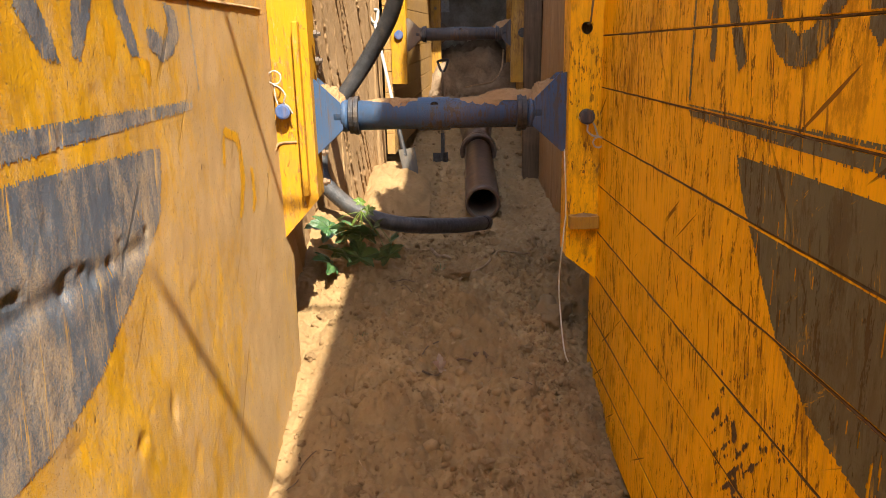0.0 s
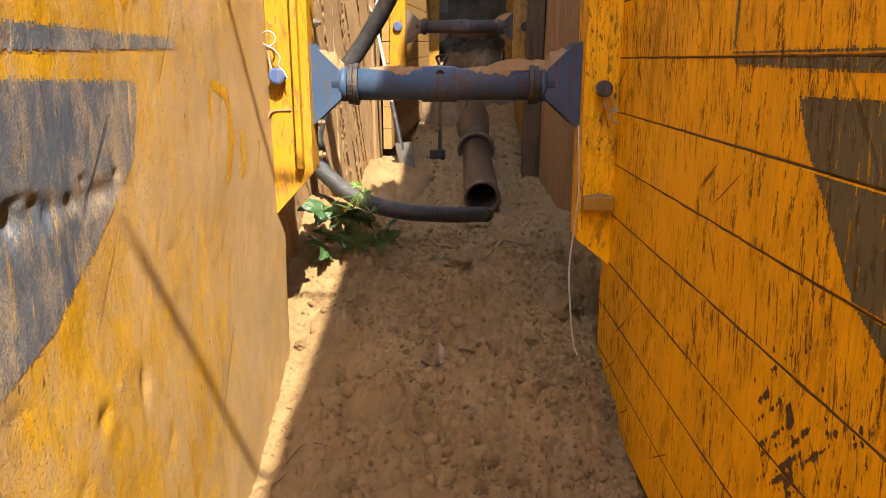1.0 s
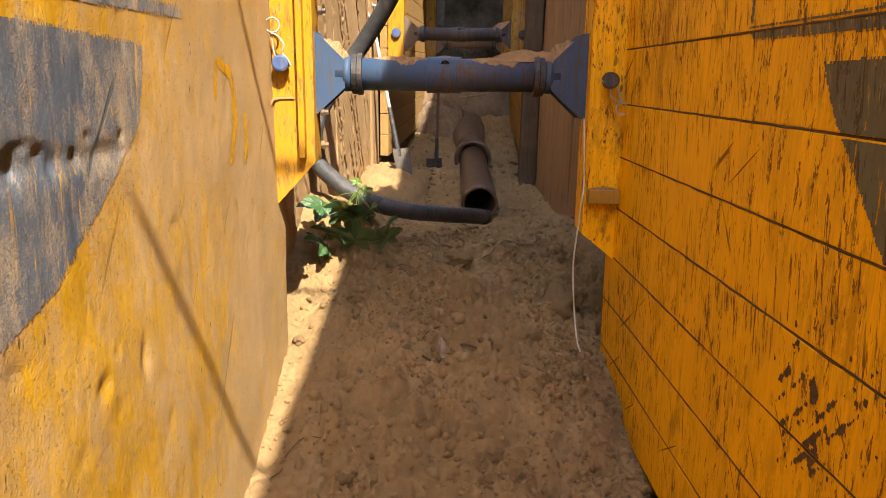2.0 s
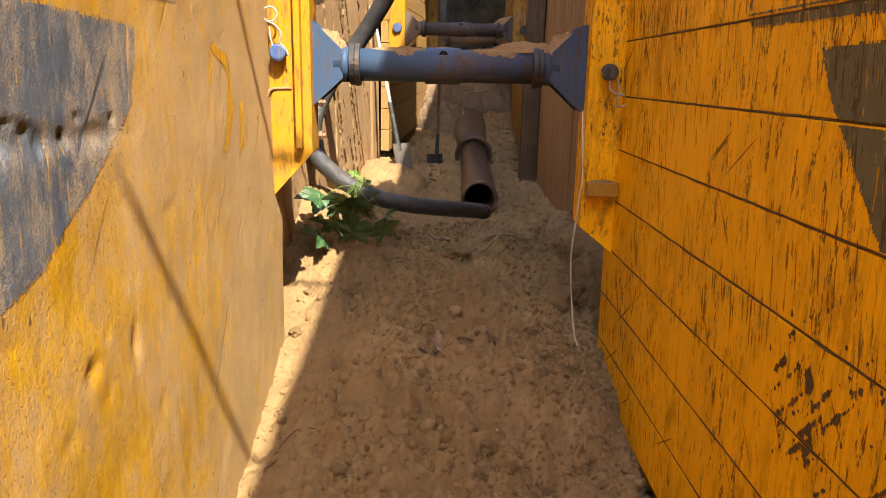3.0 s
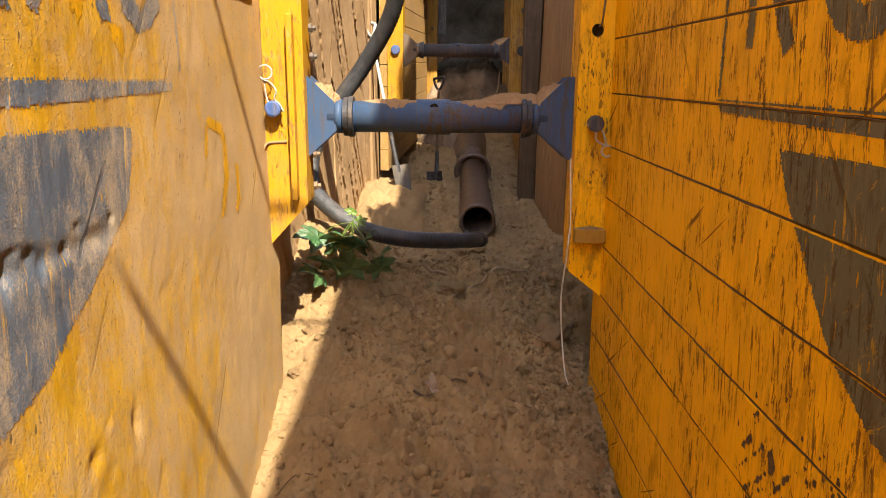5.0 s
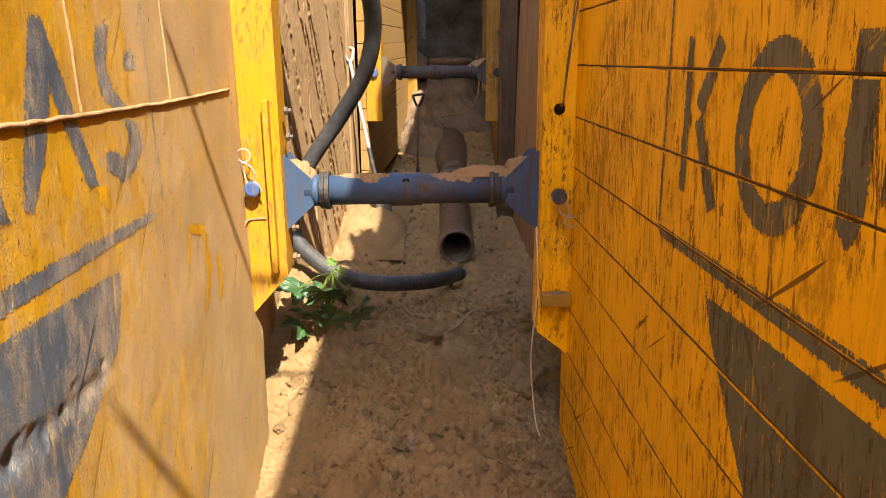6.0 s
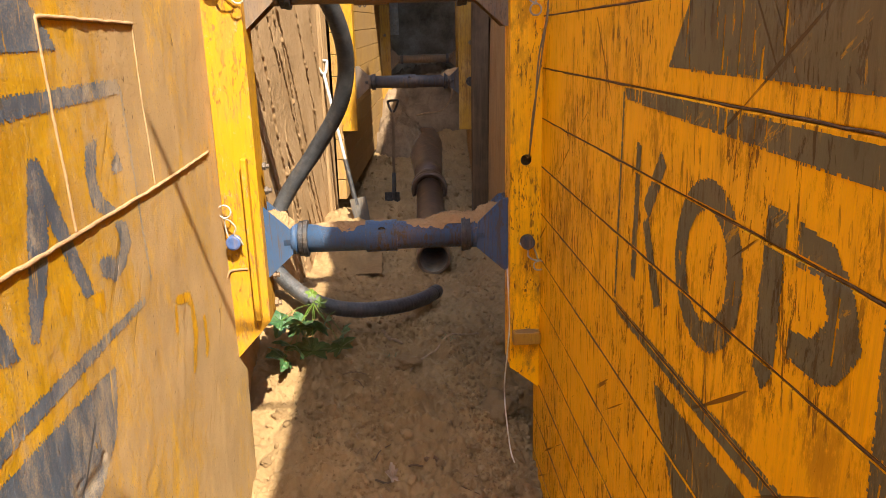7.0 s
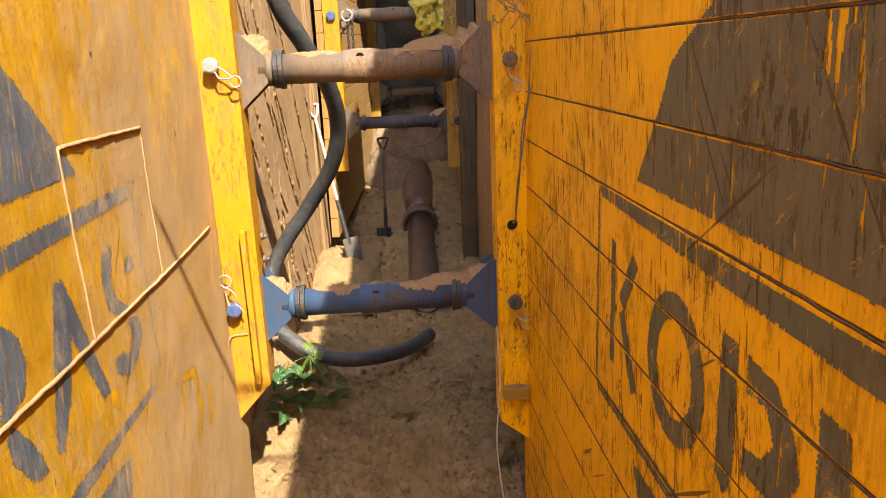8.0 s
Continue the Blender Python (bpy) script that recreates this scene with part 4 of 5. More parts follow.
def sheeting(x_of, y0, y1, z0, z1, cracks, seed, label):
    """A tall board face plastered with mud, split by slanting cracks."""
    ys, zs = steps_between([(y0, y1, 0.0065)]), steps_between([(z0, z1, 0.012)])
    def deep(y, z):
        d = 0.007 * noise.fractal(Vector((y * 1.2, z * 0.8, seed)), 0.8, 2, 2) + 0.004 * noise.noise(Vector((y * 22 + z * 14, z * 5, seed))) + 0.003 * noise.noise(Vector((y * 45, z * 30, seed)))
        for k, c in enumerate(cracks):
            steep = 0.66 + 0.16 * math.sin(k * 2.3 + seed)
            w = y + steep * z - c
            if abs(w) > 0.22:
                continue
            w += 0.10 * noise.noise(Vector((z * 1.1, k * 3.1, seed))) + 0.022 * noise.noise(Vector((z * 6, k, seed))) + 0.009 * noise.noise(Vector((z * 19, k, seed))) + 0.005 * noise.noise(Vector((z * 47, k, seed)))
            on = noise.noise(Vector((z * 1.3, k * 5.7, seed + 2))) + 0.30 + 0.3 * noise.noise(Vector((z * 9, k * 2.2, seed)))
            if abs(w) < 0.06 and on > 0:
                wide = 0.008 + 0.007 * max(0.0, noise.noise(Vector((z * 5, k, seed + 4)))) + 0.004 * noise.noise(Vector((z * 27, k, seed)))
                d -= min(1.0, on * 3) * 0.055 * math.exp(-(w / max(0.005, wide)) ** 2)
                d += min(1.0, on * 3) * 0.010 * math.exp(-((w - 0.024) / 0.012) ** 2) * (0.6 + noise.noise(Vector((z * 33, k, seed))))
        return d
    bm = bmesh.new()
    g = [[bm.verts.new((x_of(y) + deep(y, z), y, z)) for z in zs] for y in ys]
    for i in range(len(ys) - 1):
        for j in range(len(zs) - 1):
            bm.faces.new((g[i][j], g[i + 1][j], g[i + 1][j + 1], g[i][j + 1]))
    rim = [r[0] for r in g] + g[-1][1:] + [r[-1] for r in g[-2::-1]] + g[0][-2:0:-1]
    back = [bm.verts.new((x_of(v.co.y) - 0.06, v.co.y, v.co.z)) for v in rim]
    for i in range(len(rim)):
        k = (i + 1) % len(rim)
        bm.faces.new((rim[i], rim[k], back[k], back[i]))
    ob = mesh_ob("sheeting_board", bm, M_MUD, None, "", True)
    return tagged(ob, label, "board", "boards along the trench")


CRACKS = [3.7, 4.05, 4.3, 4.55, 4.95, 5.2, 5.4, 5.62, 5.95, 6.1, 6.32, 6.5, 6.9, 7.3, 7.7]
sheeting(left_x, 3.02, 5.02, -0.3, 3.3, CRACKS, 4.0, "mud-plastered sheeting board split by slanting cracks")
sheeting(left_x, 5.035, 6.99, -0.3, 3.3, CRACKS, 9.0, "mud-plastered sheeting board split by slanting cracks")
plank("plank", (-0.655, 7.03), (-0.60, 7.23), -0.3, 2.75, 0.05, 0.0, M_PLANK, "worn upright plank beside the yellow post", "planks along the trench", 51)
y = 3.25
for k, wide in enumerate((0.9, 0.95, 0.95, 0.8)):
    x = 0.80 + (y - 3.2) * 0.02
    # From the second plank on, unseen height is added to shade the far-left boards.
    plank("plank", (x + 0.02, y + wide - 0.012), (x, y), -0.35, 4.3 if k == 0 else 5.7, 0.05, 0.0, M_PLANK, "brown mud-streaked upright timber plank", "planks along the trench", 80 + k * 5)
    y += wide
beam = mesh_ob("timber_beam", block(0.745, 0.90, 7.02, 7.15, -0.45, 2.75, 0.008), M_BEAM)
tagged(beam, "dark squared timber beam standing beside the post", "beam")

# ---- sewer pipe ----
pipe = empty("sewer_pipe", pose(0, 0, 0), "glossy brown sewer pipe with a socket joint, its end open", "pipe")


def along_pipe(y0, z0, x0, slope, drift):
    return lambda a, u, v: (x0 + drift * (a - y0) + u, a, z0 + slope * (a - y0) + v)


near = along_pipe(5.72, -0.045, 0.285, -0.045, 0.03)
part("barrel", turned([(7.0, 0.118), (6.4, 0.118), (5.90, 0.118), (5.722, 0.119), (5.715, 0.134), (5.72, 0.143), (5.80, 0.1425), (8.2, 0.1425), (8.2, 0.10)], near, 48), M_PIPE, pipe, "", True)
part("socket", turned([(8.16, 0.145), (8.16, 0.165), (8.13, 0.168), (8.125, 0.198), (8.14, 0.206), (8.20, 0.208), (8.21, 0.196), (8.24, 0.196), (8.25, 0.205), (8.30, 0.204), (8.46, 0.185), (8.60, 0.15)], near, 48), M_PIPE, pipe, "", True)
part("far_barrel", turned([(8.5, 0.10), (8.5, 0.155), (9.2, 0.18), (10.4, 0.235), (11.5, 0.285), (11.7, 0.24), (11.72, 0.1)], along_pipe(8.5, -0.175, 0.37, -0.036, 0.024), 40), M_PIPE, pipe, "mud-covered far length of pipe", True)
part("bore", tube(bmesh.new(), [near(a, 0, 0) for a in (5.724, 5.9, 6.2, 6.99)], 0.1165, 40, False), M_BORE, pipe, "dusty grey inside of the pipe", True)

# ---- hose ----
HOSE = [(-0.47, 3.50, 2.75), (-0.424, 3.6, 2.398), (-0.338, 3.7, 2.201), (-0.245, 3.85, 1.979), (-0.22, 4.0, 1.749), (-0.277, 4.1, 1.512), (-0.429, 4.2, 1.26), (-0.589, 4.22, 1.043),
        (-0.685, 4.2, 0.88), (-0.725, 4.12, 0.74), (-0.69, 4.0, 0.61), (-0.55, 3.88, 0.51), (-0.40, 3.84, 0.44), (-0.22, 3.88, 0.385), (0.0, 4.05, 0.32), (0.15, 4.3, 0.245), (0.25, 4.62, 0.15)]
hose = empty("suction_hose", pose(0, 0, 0), "thick black ribbed rubber hose looping down to the pipe", "hose")
line = smoothline(HOSE, 26)
cut = len(line) * 5 // 9
ribbed = lambda s: 0.044 + 0.0022 * math.sin(s * 700)
part("upper_length", tube(bmesh.new(), line[:cut + 1], ribbed, 18), M_HOSE, hose, "", True)
part("lower_length", tube(bmesh.new(), line[cut:], ribbed, 18), M_HOSE, hose, "dusty ribbed hose lying on the soil", True)
part("end_cuff", tube(bmesh.new(), line[-9:], 0.0475, 18), M_BLACK, hose, "black cuff at the hose's end", True)

# ---- shovels ----
def shovel(foot, grip, white, label, turn=-30):
    """A D-grip shovel from its blade's tip to its grip."""
    foot, grip = Vector(foot), Vector(grip)
    ob = empty("shovel", Matrix.Translation(foot) @ (grip - foot).to_track_quat("Z", "Y").to_matrix().to_4x4() @ pose(0, 0, 0, 0, 0, turn), label, "shovel", "shovels in the trench")
    tall = (grip - foot).length
    part("shaft", tube(bmesh.new(), [(0, 0, 0.30 + (tall - 0.42) * s / 12) for s in range(13)], 0.0155, 12), M_WHITE if white else M_BEAM, ob, "", True)
    part("ferrule", tube(bmesh.new(), [(0, 0, 0.22 + (0.44 if white else 0.28) * s / 6) for s in range(7)], lambda s: 0.024 - 0.003 * s, 12), M_BLACK, ob)
    loop = [(0, 0, tall - 0.13), (0.03, 0, tall - 0.10), (0.062, 0, tall - 0.03), (0.06, 0, tall), (-0.06, 0, tall), (-0.062, 0, tall - 0.03), (-0.03, 0, tall - 0.10), (0, 0, tall - 0.13)]
    part("grip", tube(bmesh.new(), smoothline(loop, 6), 0.014, 10), M_WHITE if white else M_BLACK, ob, "", True)
    bm = bmesh.new()
    g = [[bm.verts.new((u * 0.10 * (1 - 0.25 * (1 - s) ** 3), 0.03 * u * u + 0.012 * s, s * 0.28)) for u in (-1, -0.6, -0.2, 0.2, 0.6, 1)] for s in (0, 0.3, 0.7, 1)]
    g2 = [[bm.verts.new(v.co + Vector((0, 0.004, 0))) for v in r] for r in g]
    for a, flip in ((g, 1), (g2, -1)):
        for p, q in zip(a, a[1:]):
            for k in range(5):
                bm.faces.new((p[k], p[k + 1], q[k + 1], q[k])[::flip])
    part("blade", bm, M_BLADE if white else M_BLACK, ob)
    return ob


shovel((-0.345, 6.63, -0.06), (-0.66, 7.08, 1.43), True, "shovel with a pale metal shaft leaning on the planks", 10)
shovel((-0.05, 7.95, -0.40), (-0.02, 8.35, 0.84), False, "dark shovel standing upright in the soil")

# ---- soil lying on the struts ----
def heap(name, m, width, depth, height, seed, label, shape=None, material=M_SAND):
    ob = mesh_ob(name, rough_patch(width, depth, height, seed, 52, shape), material, None, "", True)
    ob.matrix_world = m
    return tagged(ob, label, "soil", kind="stuff")


for w, big in ((-0.02, 1.5), (0.968, 2.0)):
    heap("soil_heap", BOX_A @ pose(-0.475, 0.112, w + 0.066) @ pose(0, 0, 0, 0, 28, 0), 0.17, 0.11, 0.036 * big, 3 + w, "loose sand lying in the strut's fork")
    heap("soil_heap", BOX_A @ pose(0.405, 0.112, w + 0.066) @ pose(0, 0, 0, 0, -26, 0), 0.18, 0.11, 0.038 * big, 8 + w, "loose sand lying in the strut's fork")
    heap("soil_heap", BOX_A @ pose(0.27, 0.118, w + 0.055), 0.30, 0.085, 0.026 * big, 12 + w, "loose sand lying along the strut")


def sand_layer(m, x0, x1, radius, wide, seed):
    """A thin ragged crust of sand on the upper side of a round tube along x."""
    bm = bmesh.new()
    n, k = int((x1 - x0) / 0.006), 26
    rows = []
    for i in range(n + 1):
        x = x0 + (x1 - x0) * i / n
        ends = min(1.0, i / 12, (n - i) / 12)
        front = wide * (0.75 + 0.55 * noise.fractal(Vector((x * 9, seed, 0)), 0.7, 2, 4)) * (0.4 + 0.6 * ends)
        row = []
        for j in range(k + 1):
            s = j / k
            a = radians(-front + (front + 55) * s)
            lift = math.sin(math.pi * min(1, max(0, s))) ** 0.6 * ends
            r = radius - 0.003 + lift * (0.0045 + 0.004 * max(0, math.cos(a)) + 0.006 * noise.fractal(Vector((x * 34, s * 5, seed)), 0.7, 2, 4))
            row.append(bm.verts.new((x, r * math.sin(a), r * math.cos(a))))
        rows.append(row)
    for p, q in zip(rows, rows[1:]):
        for j in range(k):
            bm.faces.new((p[j], q[j], q[j + 1], p[j + 1]))
    ob = mesh_ob("sand_layer", bm, M_SAND, None, "", True)
    ob.matrix_world = m
    return tagged(ob, "crust of brown sand lying on the strut's tube", "sand", kind="stuff")


for w in (-0.02, 0.968):
    sand_layer(BOX_A @ pose(0, 0.115, w), -0.345, -0.085, 0.0595, 58, 3.0 + w)
    sand_layer(BOX_A @ pose(0, 0.115, w), 0.022, 0.285, 0.0595, 74, 6.0 + w)
    sand_layer(BOX_A @ pose(0, 0.115, w), -0.11, 0.016, 0.0665, 34, 9.0 + w)
heap("soil_heap", BOX_A @ pose(-0.20, 0.118, 0.033), 0.36, 0.07, 0.014, 15, "loose sand lying along the strut")
heap("soil_heap", BOX_A @ pose(-0.02, 0.118, 1.022), 0.20, 0.07, 0.016, 17, "loose sand lying along the strut")
heap("soil_heap", BOX_B @ pose(0.40, 0.115, 0.06) @ pose(0, 0, 0, 0, -22, 0), 0.30, 0.10, 0.05, 21, "loose sand lying in the strut's fork")
heap("soil_heap", BOX_A @ pose(0.545, -0.028, -0.426), 0.112, 0.052, 0.012, 23, "loose soil lying on the post's ledge", None, M_SOIL)

# ---- stones and clods on the floor ----
def clod_mesh(seed, sub=2, rough=0.3):
    bm = bmesh.new()
    bmesh.ops.create_icosphere(bm, subdivisions=sub, radius=1.0)
    flat = Vector((1.0, 0.85, 0.6))
    for v in bm.verts:
        n = 1 + rough * noise.noise(v.co * 1.3 + Vector((seed, 0, 0))) + rough * 0.5 * noise.noise(v.co * 3.1 + Vector((0, seed, 0)))
        v.co = Vector((v.co.x * flat.x, v.co.y * flat.y, v.co.z * flat.z)) * n
    return bm


def stone(x, y, size, seed, label, turn=0.0):
    ob = mesh_ob("stone", clod_mesh(seed, 4, 0.55), M_STONE, None, "", True)
    ob.matrix_world = pose(x, y, floor_skin(x, y) + size * 0.18, 8 * math.sin(seed), 9 * math.cos(seed), turn) @ Matrix.Scale(size, 4)
    return tagged(ob, label, "stone", "stones on the trench floor")


for k, (x, y, size) in enumerate(((0.115, 2.215, 0.030), (0.182, 2.115, 0.026), (0.30, 2.085, 0.026), (-0.315, 3.47, 0.030), (-0.40, 3.14, 0.035),
                                  (-0.19, 2.76, 0.022), (-0.585, 2.41, 0.018), (-0.25, 2.94, 0.026), (0.25, 2.54, 0.018), (0.17, 2.80, 0.022),
                                  (0.20, 2.72, 0.03), (-0.39, 2.37, 0.022), (-0.63, 2.93, 0.028), (0.10, 2.12, 0.03), (0.50, 2.62, 0.026), (-0.12, 3.22, 0.024),
                                  (0.34, 2.90, 0.028), (-0.60, 3.20, 0.038), (-0.35, 2.10, 0.03), (-0.1, 2.55, 0.02))):
    stone(x, y, size, k * 3.7 + 1, "small rounded clod of brown soil", 40 * k)
stone(0.035, 3.50, 0.062, 77, "broken pale brown clod on the soil", 20)
stone(0.475, 3.13, 0.105, 91, "large earth-coloured stone beside the yellow panel", 70)


def scatter(name, count, area, sizes, seed, label):
    """Many small crumbs joined into one object."""
    rng = random.Random(seed)
    kinds = []
    for k in range(5):
        b = clod_mesh(k * 9.1 + seed, 1, 0.75)
        b.verts.index_update()
        kinds.append(([v.co.copy() for v in b.verts], [[v.index for v in f.verts] for f in b.faces]))
        b.free()
    verts, faces = [], []
    x0, x1, y0, y1 = area
    for _ in range(count):
        x, y = rng.uniform(x0, x1), rng.uniform(y0, y1)
        patch = noise.noise(Vector((x * 4, y * 4, seed))) + 0.25
        if rng.random() > patch * 1.6 + 0.15:
            continue
        if x < -0.45 and rng.random() < 0.75:
            continue
        r = sizes[0] * (sizes[1] / sizes[0]) ** (rng.random() ** 2.2)
        vs, fs = kinds[rng.randrange(5)]
        m = pose(x, y, floor_skin(x, y) + r * 0.05, rng.uniform(0, 360), rng.uniform(0, 360), rng.uniform(0, 360))
        base = len(verts)
        verts += [m @ (v * r) for v in vs]
        faces += [[base + i for i in f] for f in fs]
    me = bpy.data.meshes.new(name)
    me.from_pydata(verts, [], faces)
    me.materials.append(M_STONE)
    me.shade_smooth()
    return tagged(new(name, me), label, "soil", kind="stuff")


scatter("soil_crumbs", 520, (-0.68, 0.62, 1.9, 4.2), (0.014, 0.034), 15, "rough brown clods half sunk in the soil")
scatter("soil_crumbs", 170, (0.34, 0.60, 1.9, 3.3), (0.012, 0.030), 16, "rough brown clods rolled against the yellow panel")
scatter("soil_crumbs", 16000, (-0.68, 0.62, 1.9, 4.2), (0.0035, 0.015), 5, "brown soil crumbs and small clods strewn about")
scatter("soil_crumbs", 1500, (0.35, 0.66, 1.9, 3.2), (0.005, 0.020), 6, "brown clods rolled against the yellow panel")
scatter("soil_crumbs", 2200, (-0.75, 0.95, 4.2, 7.0), (0.006, 0.022), 7, "brown soil crumbs round the pipe")
scatter("soil_crumbs", 900, (-0.6, 1.2, 7.0, 12.5), (0.012, 0.05), 8, "dark clods at the far end of the trench")


# ---- roots, twigs, string ----
def strand(name, pts, r, material, label, category, steps=8):
    ob = mesh_ob(name, tube(bmesh.new(), smoothline(pts, steps), r, 7), material, None, "", True)
    return tagged(ob, label, category)


def lying(pts, lift):
    return [(x, y, floor_skin(x, y) + lift) for x, y in pts]


strand("root", lying([(0.05, 3.42), (0.085, 3.52), (0.14, 3.62), (0.20, 3.66), (0.27, 3.74), (0.35, 3.80), (0.455, 3.87)], 0.012), 0.0055, M_ROOT, "long pale dry root on the soil", "root")
strand("twig", lying([(-0.10, 3.93), (-0.06, 3.86), (-0.02, 3.78), (0.01, 3.74)], 0.012), lambda s: 0.012 - 0.004 * s, M_ROOT, "short broken dry stick", "twig")
strand("twig", lying([(-0.12, 2.70), (-0.06, 2.72), (0.03, 2.76), (0.09, 2.77)], 0.012), 0.005, M_BEAM, "dark thin twig beside a dry leaf", "twig")
strand("twig", lying([(0.10, 2.79), (0.13, 2.81), (0.165, 2.81)], 0.012), lambda s: 0.011 - 0.003 * s, M_BEAM, "short dark stick on the soil", "twig")
strand("twig", lying([(0.21, 2.72), (0.27, 2.74), (0.33, 2.74)], 0.008), 0.003, M_ROOT, "thin dry twig on the soil", "twig")
strand("twig", lying([(-0.60, 2.17), (-0.575, 2.24), (-0.57, 2.30), (-0.52, 2.36), (-0.46, 2.35)], 0.008), 0.0022, M_BEAM, "fine dark rootlet on the sunlit soil", "twig")
strand("twig", lying([(-0.2, 2.96), (-0.215, 2.99), (-0.205, 3.02)], 0.012), 0.002, M_ROOT, "tiny pale straw on the soil", "twig")
rng = random.Random(3)
for k in range(16):
    x, y, a = rng.uniform(-0.4, 0.5), rng.uniform(2.2, 4.2), rng.uniform(0, 6.3)
    n = rng.uniform(0.025, 0.075)
    strand("twig", lying([(x, y), (x + n * math.cos(a), y + n * math.sin(a)), (x + 2 * n * math.cos(a + 0.3), y + 2 * n * math.sin(a + 0.3))], 0.009), rng.uniform(0.0012, 0.0028), M_ROOT if k % 3 else M_BEAM, "fine dry rootlet on the soil", "twig")
M_STRING = simple("pale_string", (0.60, 0.53, 0.43), 0.9, 0, 0.15, 80)
strand("string", [(0.475, 2.93, 1.05), (0.480, 2.85, 0.80), (0.470, 2.83, 0.66), (0.462, 2.85, 0.45), (0.478, 2.84, 0.25), (0.492, 2.82, 0.14), (0.505, 2.80, 0.10)], 0.0034, M_STRING, "thin pale string hanging from the post to the soil", "string")
strand("wire", [(0.62, 2.86, 2.32), (0.605, 2.84, 2.18), (0.600, 2.85, 2.02), (0.575, 2.85, 1.88), (0.565, 2.84, 1.72), (0.556, 2.84, 1.62), (0.549, 2.86, 1.505), (0.547, 2.90, 1.49)], 0.0034, M_RUST, "thin rusty wire running down the yellow post into a hole", "wire")
strand("wire", [(0.603, 2.83, 2.05), (0.585, 2.83, 1.92), (0.572, 2.83, 1.80), (0.553, 2.83, 1.66), (0.550, 2.86, 1.50)], 0.003, M_RUST, "thin rusty wire running down the yellow post into a hole", "wire")

rng = random.Random(12)
for k in range(7):
    q = Vector((0.50 + 0.02 * k, 2.88 + 0.02 * rng.random(), 2.37 + 0.03 * rng.random()))
    pts = [q]
    for i in range(5):
        q = q + Vector((rng.uniform(-0.05, 0.06), rng.uniform(-0.03, 0.02), rng.uniform(-0.06, 0.035)))
        pts.append(q)
    strand("root", pts, 0.0022, M_ROOT, "dry rootlets tangled round the yellow post's upper part", "root", 5)

# ---- leaves ----
def leaf_material(name, a, b):
    m, t, p = nodes(name)
    w = coords(t)
    t.links.new(blend(t, speckle(t, w, 25, 4, 0.6, 0.3, 0.7), a, b), p.inputs["Base Color"])
    p.inputs["Roughness"].default_value = 0.42
    p.inputs["Transmission Weight"].default_value = 0.0
    p.inputs["Subsurface Weight"].default_value = 0.15
    relief(t, p, speckle(t, w, 60, 3, 0.6, 0.3, 0.7), 0.002)
    return m


M_LEAF = leaf_material("green_leaf", (0.022, 0.065, 0.022), (0.045, 0.11, 0.035))
M_LEAF_NEW = leaf_material("young_leaf", (0.06, 0.115, 0.015), (0.11, 0.17, 0.022))
M_LEAF_DRY = leaf_material("dry_leaf", (0.20, 0.13, 0.085), (0.34, 0.24, 0.17))


def leaf_mesh(size, curl, seed):
    """A five-lobed leaf with toothed lobes, folded along its veins."""
    bm = bmesh.new()
    out = []
    lobes = ((-126, 0.62), (-62, 0.90), (0, 1.0), (62, 0.90), (126, 0.62))
    for i, (a, r) in enumerate(lobes):
        for da, k in ((-26, 0.70), (-19, 0.80), (-14, 0.78), (-8, 0.93), (0, 1.0), (8, 0.93), (14, 0.78), (19, 0.80), (26, 0.70)):
            out.append((a + da, r * k))
        if i < 4:
            out.append(((a + lobes[i + 1][0]) / 2, 0.56))
    out.append((180, 0.14))
    def at(a, r):
        x, y = r * math.sin(radians(a)) * size * 0.62, r * math.cos(radians(a)) * size * 0.62
        d = math.hypot(x, y) / size
        z = -curl * d * d * size * 1.6 + 0.10 * size * abs(math.sin(radians(a) * 2.9)) * d * 2 + 0.06 * size * noise.noise(Vector((x * 18, y * 18, seed)))
        return Vector((x, y, z))
    centre = bm.verts.new(at(0, 0))
    inner = [bm.verts.new(at(a, r * 0.5)) for a, r in out]
    outer = [bm.verts.new(at(a, r)) for a, r in out]
    n = len(out)
    for i in range(n):
        k = (i + 1) % n
        bm.faces.new((centre, inner[i], inner[k]))
        bm.faces.new((inner[i], outer[i], outer[k], inner[k]))
    got = bmesh.ops.extrude_face_region(bm, geom=bm.faces[:])
    for v in got["geom"]:
        if isinstance(v, bmesh.types.BMVert):
            v.co.z -= 0.0008
    return bm


